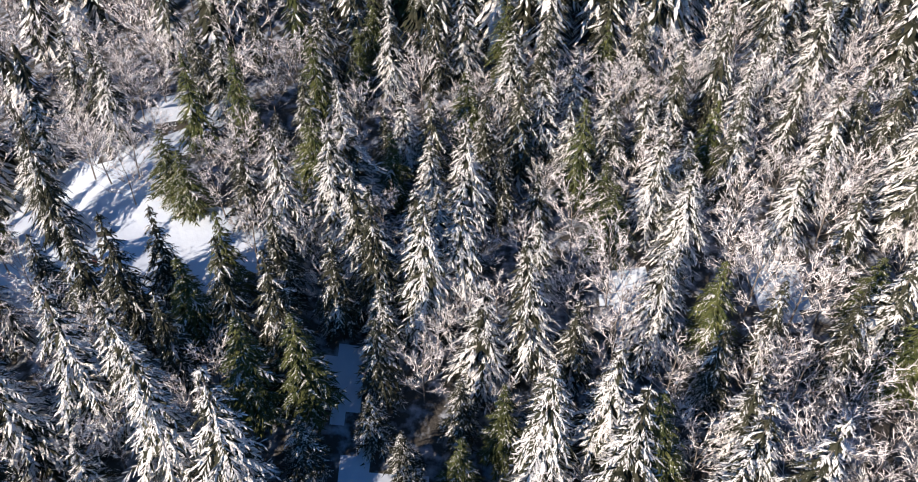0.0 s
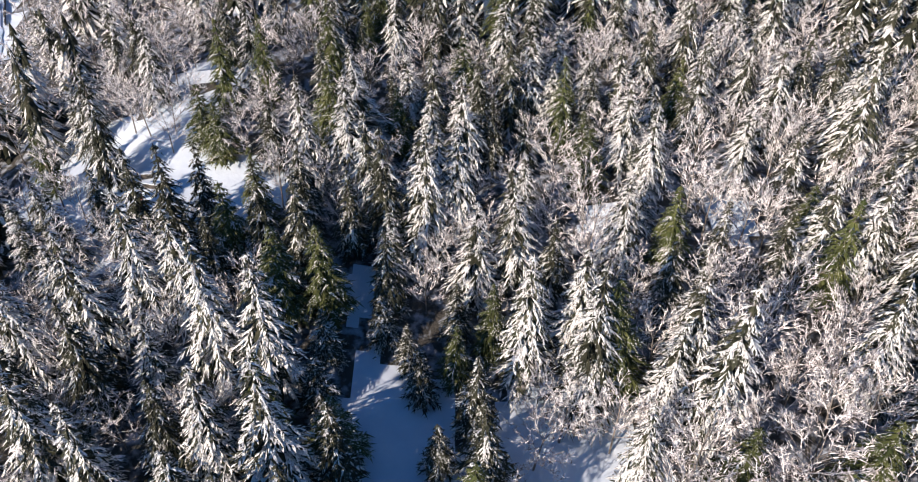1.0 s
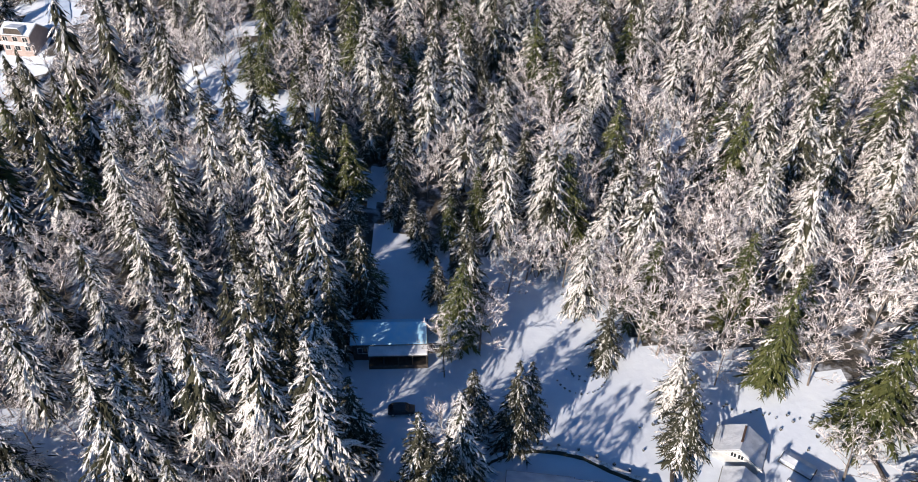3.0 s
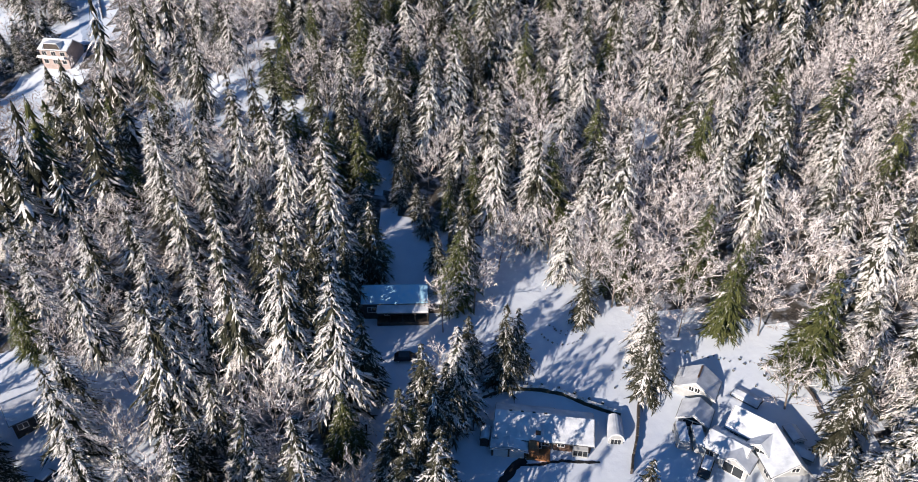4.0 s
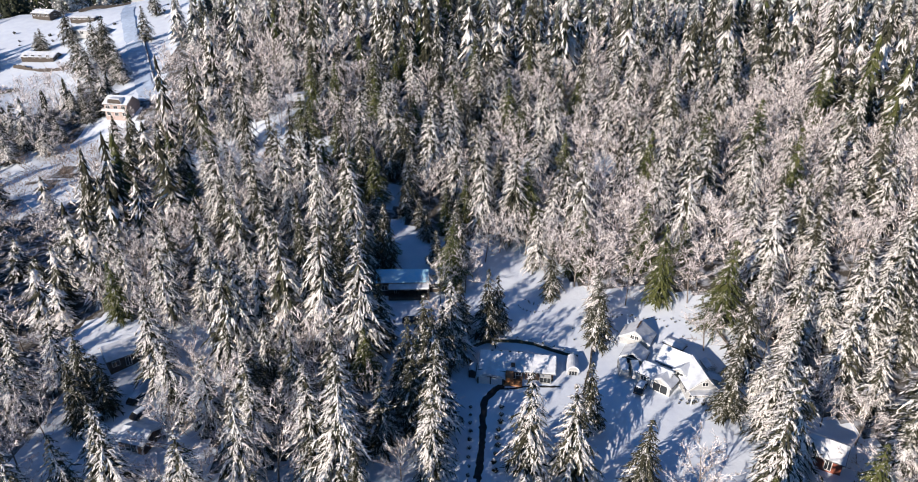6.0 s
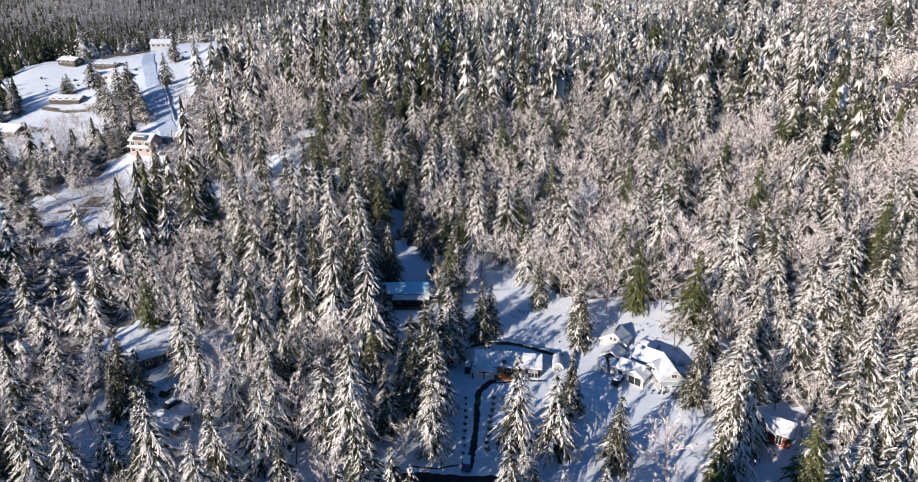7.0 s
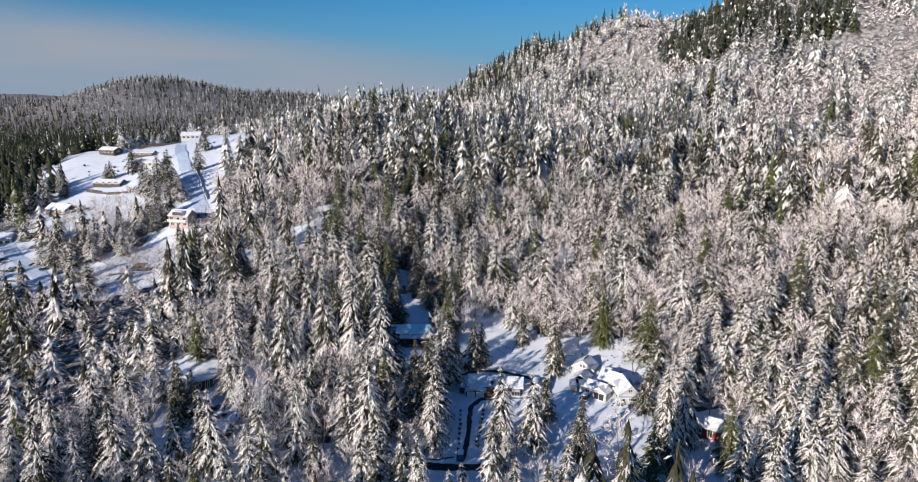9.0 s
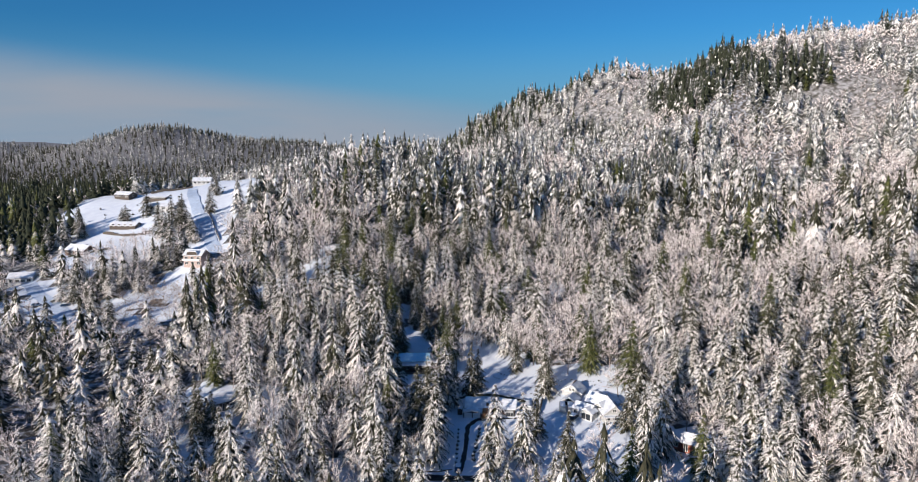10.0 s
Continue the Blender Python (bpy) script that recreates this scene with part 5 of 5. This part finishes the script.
def car(name, label, x, y, turn, paint, snowy=0.3):
    base = new(name)
    base.location, base.rotation_euler = (x, y, ground_z(x, y) + 0.05), (0, 0, radians(turn))
    tagged(base, label, "car")
    side = [(-2.15, 0.35), (2.1, 0.35), (2.2, 0.75), (1.35, 0.95), (0.75, 1.45), (-1.3, 1.5), (-2.0, 1.0), (-2.2, 0.7)]
    bm = bmesh.new()
    a, b = [bm.verts.new((p, -0.88, q)) for p, q in side], [bm.verts.new((p, 0.88, q)) for p, q in side]
    n = len(side)
    for i in range(n):
        bm.faces.new((a[i], b[i], b[(i + 1) % n], a[(i + 1) % n]))
    bm.faces.new(a)
    bm.faces.new(b[::-1])
    bmesh.ops.recalc_face_normals(bm, faces=bm.faces)
    bmesh.ops.bevel(bm, geom=bm.edges, offset=0.07, segments=1, affect="EDGES")
    part("body", bm, paint, base)
    for sy in (-0.89, 0.86):
        part("side_window", boxed(-1.1, sy, 1.0, 0.7, sy + 0.03, 1.36), GLASS, base)
    for wx in (-1.35, 1.35):
        for wy in (-0.9, 0.72):
            bm = bmesh.new()
            bmesh.ops.create_cone(bm, cap_ends=True, segments=14, radius1=0.33, radius2=0.33, depth=0.2, matrix=Matrix.Translation((wx, wy + 0.09, 0.33)) @ Matrix.Rotation(math.pi / 2, 4, "X"))
            wheel = part("wheel", bm, RUBBER, base)
            rim = bmesh.new()
            bmesh.ops.create_cone(rim, cap_ends=True, segments=10, radius1=0.19, radius2=0.19, depth=0.22, matrix=Matrix.Translation((wx, wy + 0.09, 0.33)) @ Matrix.Rotation(math.pi / 2, 4, "X"))
            part("rim", rim, TRIM, wheel)
    if snowy:
        part("roof_snow", soften(prism([(-0.72, 1.52), (0.72, 1.52), (0.6, 1.52 + snowy), (-0.6, 1.52 + snowy)], -1.25, 0.7), 0.04, x, 3), SNOW, base, "snow on the car roof")
        part("bonnet_snow", soften(prism([(-0.75, 0.96), (0.75, 0.96), (0.62, 0.98 + snowy * 0.7), (-0.62, 0.98 + snowy * 0.7)], 1.2, 2.05), 0.03, y, 2), SNOW, base)
    return base


car("parked_car", "dark parked car buried in snow before the garage", 41.0, -12.3, 59, PAINT_DARK, 0.35)
car("lodge_car", "black car standing in the snowy yard of the lodge", -7.4, 12.0, 3, PAINT_DARK, 0.0)
car("street_car", "dark blue car at the foot of the drive", 6.2, -35.6, 86, PAINT_BLUE, 0.06)
car("forest_car", "dark car with snow on it beside a forest drive", -62.5, -12.0, 70, PAINT_DARK, 0.25)
car("forest_car", "dark car with snow on it beside a forest drive", -60.0, -16.0, 60, PAINT_DARK, 0.2)
for k in range(5):
    car("hill_car", "parked car on the snowy slope among the far houses", -200 + 7 * k, 112 + 4 * (k % 2), 20 * k, PAINT_DARK if k % 2 else PAINT_BLUE, 0.2)

# trees round the far houses
BELT = ((-183, 116, 17), (-165, 115, 15), (-162, 94, 16), (-163, 124, 13), (-153, 120, 12), (-154, 131, 11), (-190, 117, 12), (-147, 79, 14), (-193, 139, 15), (-176, 125, 16), (-163, 136, 11), (-173, 111, 13), (-173, 135, 15))


def on_terrace(x, y):
    return ((x + 203) / 24) ** 2 + ((y - 287) / 22) ** 2 < 1


for x, y, h in ((-204.5, 241, 20), (-216, 236.6, 12), (-219, 237, 10), (-172, 205, 20), (-168, 184, 19), (-157, 187.5, 20), (-149, 178, 15), (-145, 171, 13), (-173, 190, 21), (-163, 197, 20), (-158, 170, 17), (-160, 193, 22), (-155, 181, 18),
                (-153.5, 221, 17), (-164, 262, 16), (-154, 146, 11), (-150, 147, 12), (-146, 148, 12), (-152, 149, 10), (-148, 144, 9), (-156, 148, 11), (-235, 215, 15), (-240, 205, 17), (-246, 198, 16), (-241, 224, 18)):
    plant("half" if h % 2 else "dark", x, y, h, 1.3)
for x, y, h in BELT:
    plant("white" if h % 3 == 0 else "half", x, y, h, 1.25)
for k in range(14):
    x, y = -250 + 100 * rng.random(), 120 + 190 * rng.random()
    if open_left(x, y) and not on_terrace(x, y) and abs(x + 136 + 0.49 * (y - 168)) > 12 and abs(x + 0.97 * y + 84) > 9 and not any(abs(x - h[2]) < h[5] * 0.7 and -20 < y - h[3] < 12 for h in FAR_HOUSES):
        plant(rng.choice(("half", "dark", "half", "frost")), x, y, rng.uniform(6, 14), rng.uniform(0.9, 1.2))
for k in range(40):
    x, y = -252 + 100 * rng.random(), 105 + 190 * rng.random()
    if open_left(x, y) and not on_terrace(x, y) and abs(x + 136 + 0.49 * (y - 168)) > 6 and abs(x + 0.97 * y + 84) > 6:
        bush(x, y, rng.uniform(1.2, 3.2), "dark shrub half buried in snow on the far slope", "shrubs on the far slope")
for k in range(12):
    t = k / 11
    bush(47.6 + 6.6 * t + rng.uniform(-0.4, 0.4), -16.2 - 1.2 * t + rng.uniform(-0.5, 0.6), rng.uniform(0.6, 1.2), "snowy shrub against the front of the large house", "shrubs before the large house")


for k in range(22):
    t = k / 21
    bush(-234 + 32 * t + rng.uniform(-3, 3), 160 - 14 * t + rng.uniform(-4, 3), rng.uniform(1.8, 3.4), "dark rounded shrub with snow beside the lane", "shrubs beside the lane")
brush_shapes = [tri_arrays(broadleaf(rng, 14, 7.0, 8, 3, 3, 1, 0.2)) for _ in range(4)]
brush_spots = []
while len(brush_spots) < 260:
    x, y = rng.uniform(-176, -112), rng.uniform(70, 134)
    if ((x + 144) / 30) ** 2 + ((y - 102) / 32) ** 2 < 1 and abs(x + 0.97 * y + 84) > 5:
        brush_spots.append((x, y, ground_z(x, y), rng.uniform(0.12, 0.32), rng.uniform(0, 6.28), rng.randrange(60), 1.2))
scrub_spots = []
while len(scrub_spots) < 170:
    x, y = rng.uniform(-215, -135), rng.uniform(148, 205)
    if ((x + 176) / 38) ** 2 + ((y - 176) / 24) ** 2 < 1 and abs(x + 136 + 0.49 * (y - 168)) > 7 and abs(x + 0.97 * y + 84) > 6 and not any(abs(x - h[2]) < 10 and abs(y - h[3]) < 8 for h in FAR_HOUSES):
        scrub_spots.append((x, y, ground_z(x, y), rng.uniform(0.18, 0.5), rng.uniform(0, 6.28), rng.randrange(60), 1.1))
stamp("scrub", brush_shapes, scrub_spots, (SNOWY_BARK, FROST), "frosted scrub on the slope below the far houses", "scrub")
stamp("brush", brush_shapes, brush_spots, (TWIGS,), "low brown brush poking through snow on the slope", "brush")


# the snowy bank with its timber and two bare trunks
def beam(name, label, x, y, turn, l_, w_, h_, mat, category):
    base = new(name)
    base.location, base.rotation_euler = (x, y, ground_z(x, y)), (0, 0, radians(turn))
    tagged(base, label, category)
    bm = boxed(-l_ / 2, -w_ / 2, -0.3, l_ / 2, w_ / 2, h_)
    bmesh.ops.bevel(bm, geom=bm.edges, offset=0.05, segments=1, affect="EDGES")
    part("body", bm, mat, base)
    part("snow_cap", soften(boxed(-l_ * 0.46, -w_ * 0.4, h_ + 0.004, l_ * 0.46, w_ * 0.4, h_ + 0.2), 0.05, x, 3), SNOW, base)
    return base


beam("timber_bench", "dark timber bench with snow on it on the bank", -58.7, 89.5, -12, 3.6, 0.9, 0.7, WALL_DARK, "bench")
beam("wooden_crate", "pale wooden crate capped with snow", -64.0, 87.0, 20, 1.8, 1.1, 0.5, WALL_WHITE, "crate")
beam("marker_post", "reddish-brown post with a cap of snow", -59.9, 86.6, 0, 0.6, 0.6, 1.3, WALL_RED, "post")
beam("log_pile", "dark pile of logs under snow", -60.5, 92.5, 5, 2.2, 1.2, 0.8, WALL_DARK, "logs")
for x, y, lx in ((-66.5, 91.0, -0.4), (-69.5, 94.0, 0.5)):
    t = plant("half", x, y, 24, 0.8)
    crown = t.children[1]
    crown.scale, crown.location = (0.75, 0.75, 0.42), (0, 0, 14)
wall_run("street_kerb", ((-4.5, -35.6), (0.5, -36.2), (4.5, -35.4)), 0.2, 0.3, "dark edge of a ditch beside the street", "kerb", WALL_DARK)
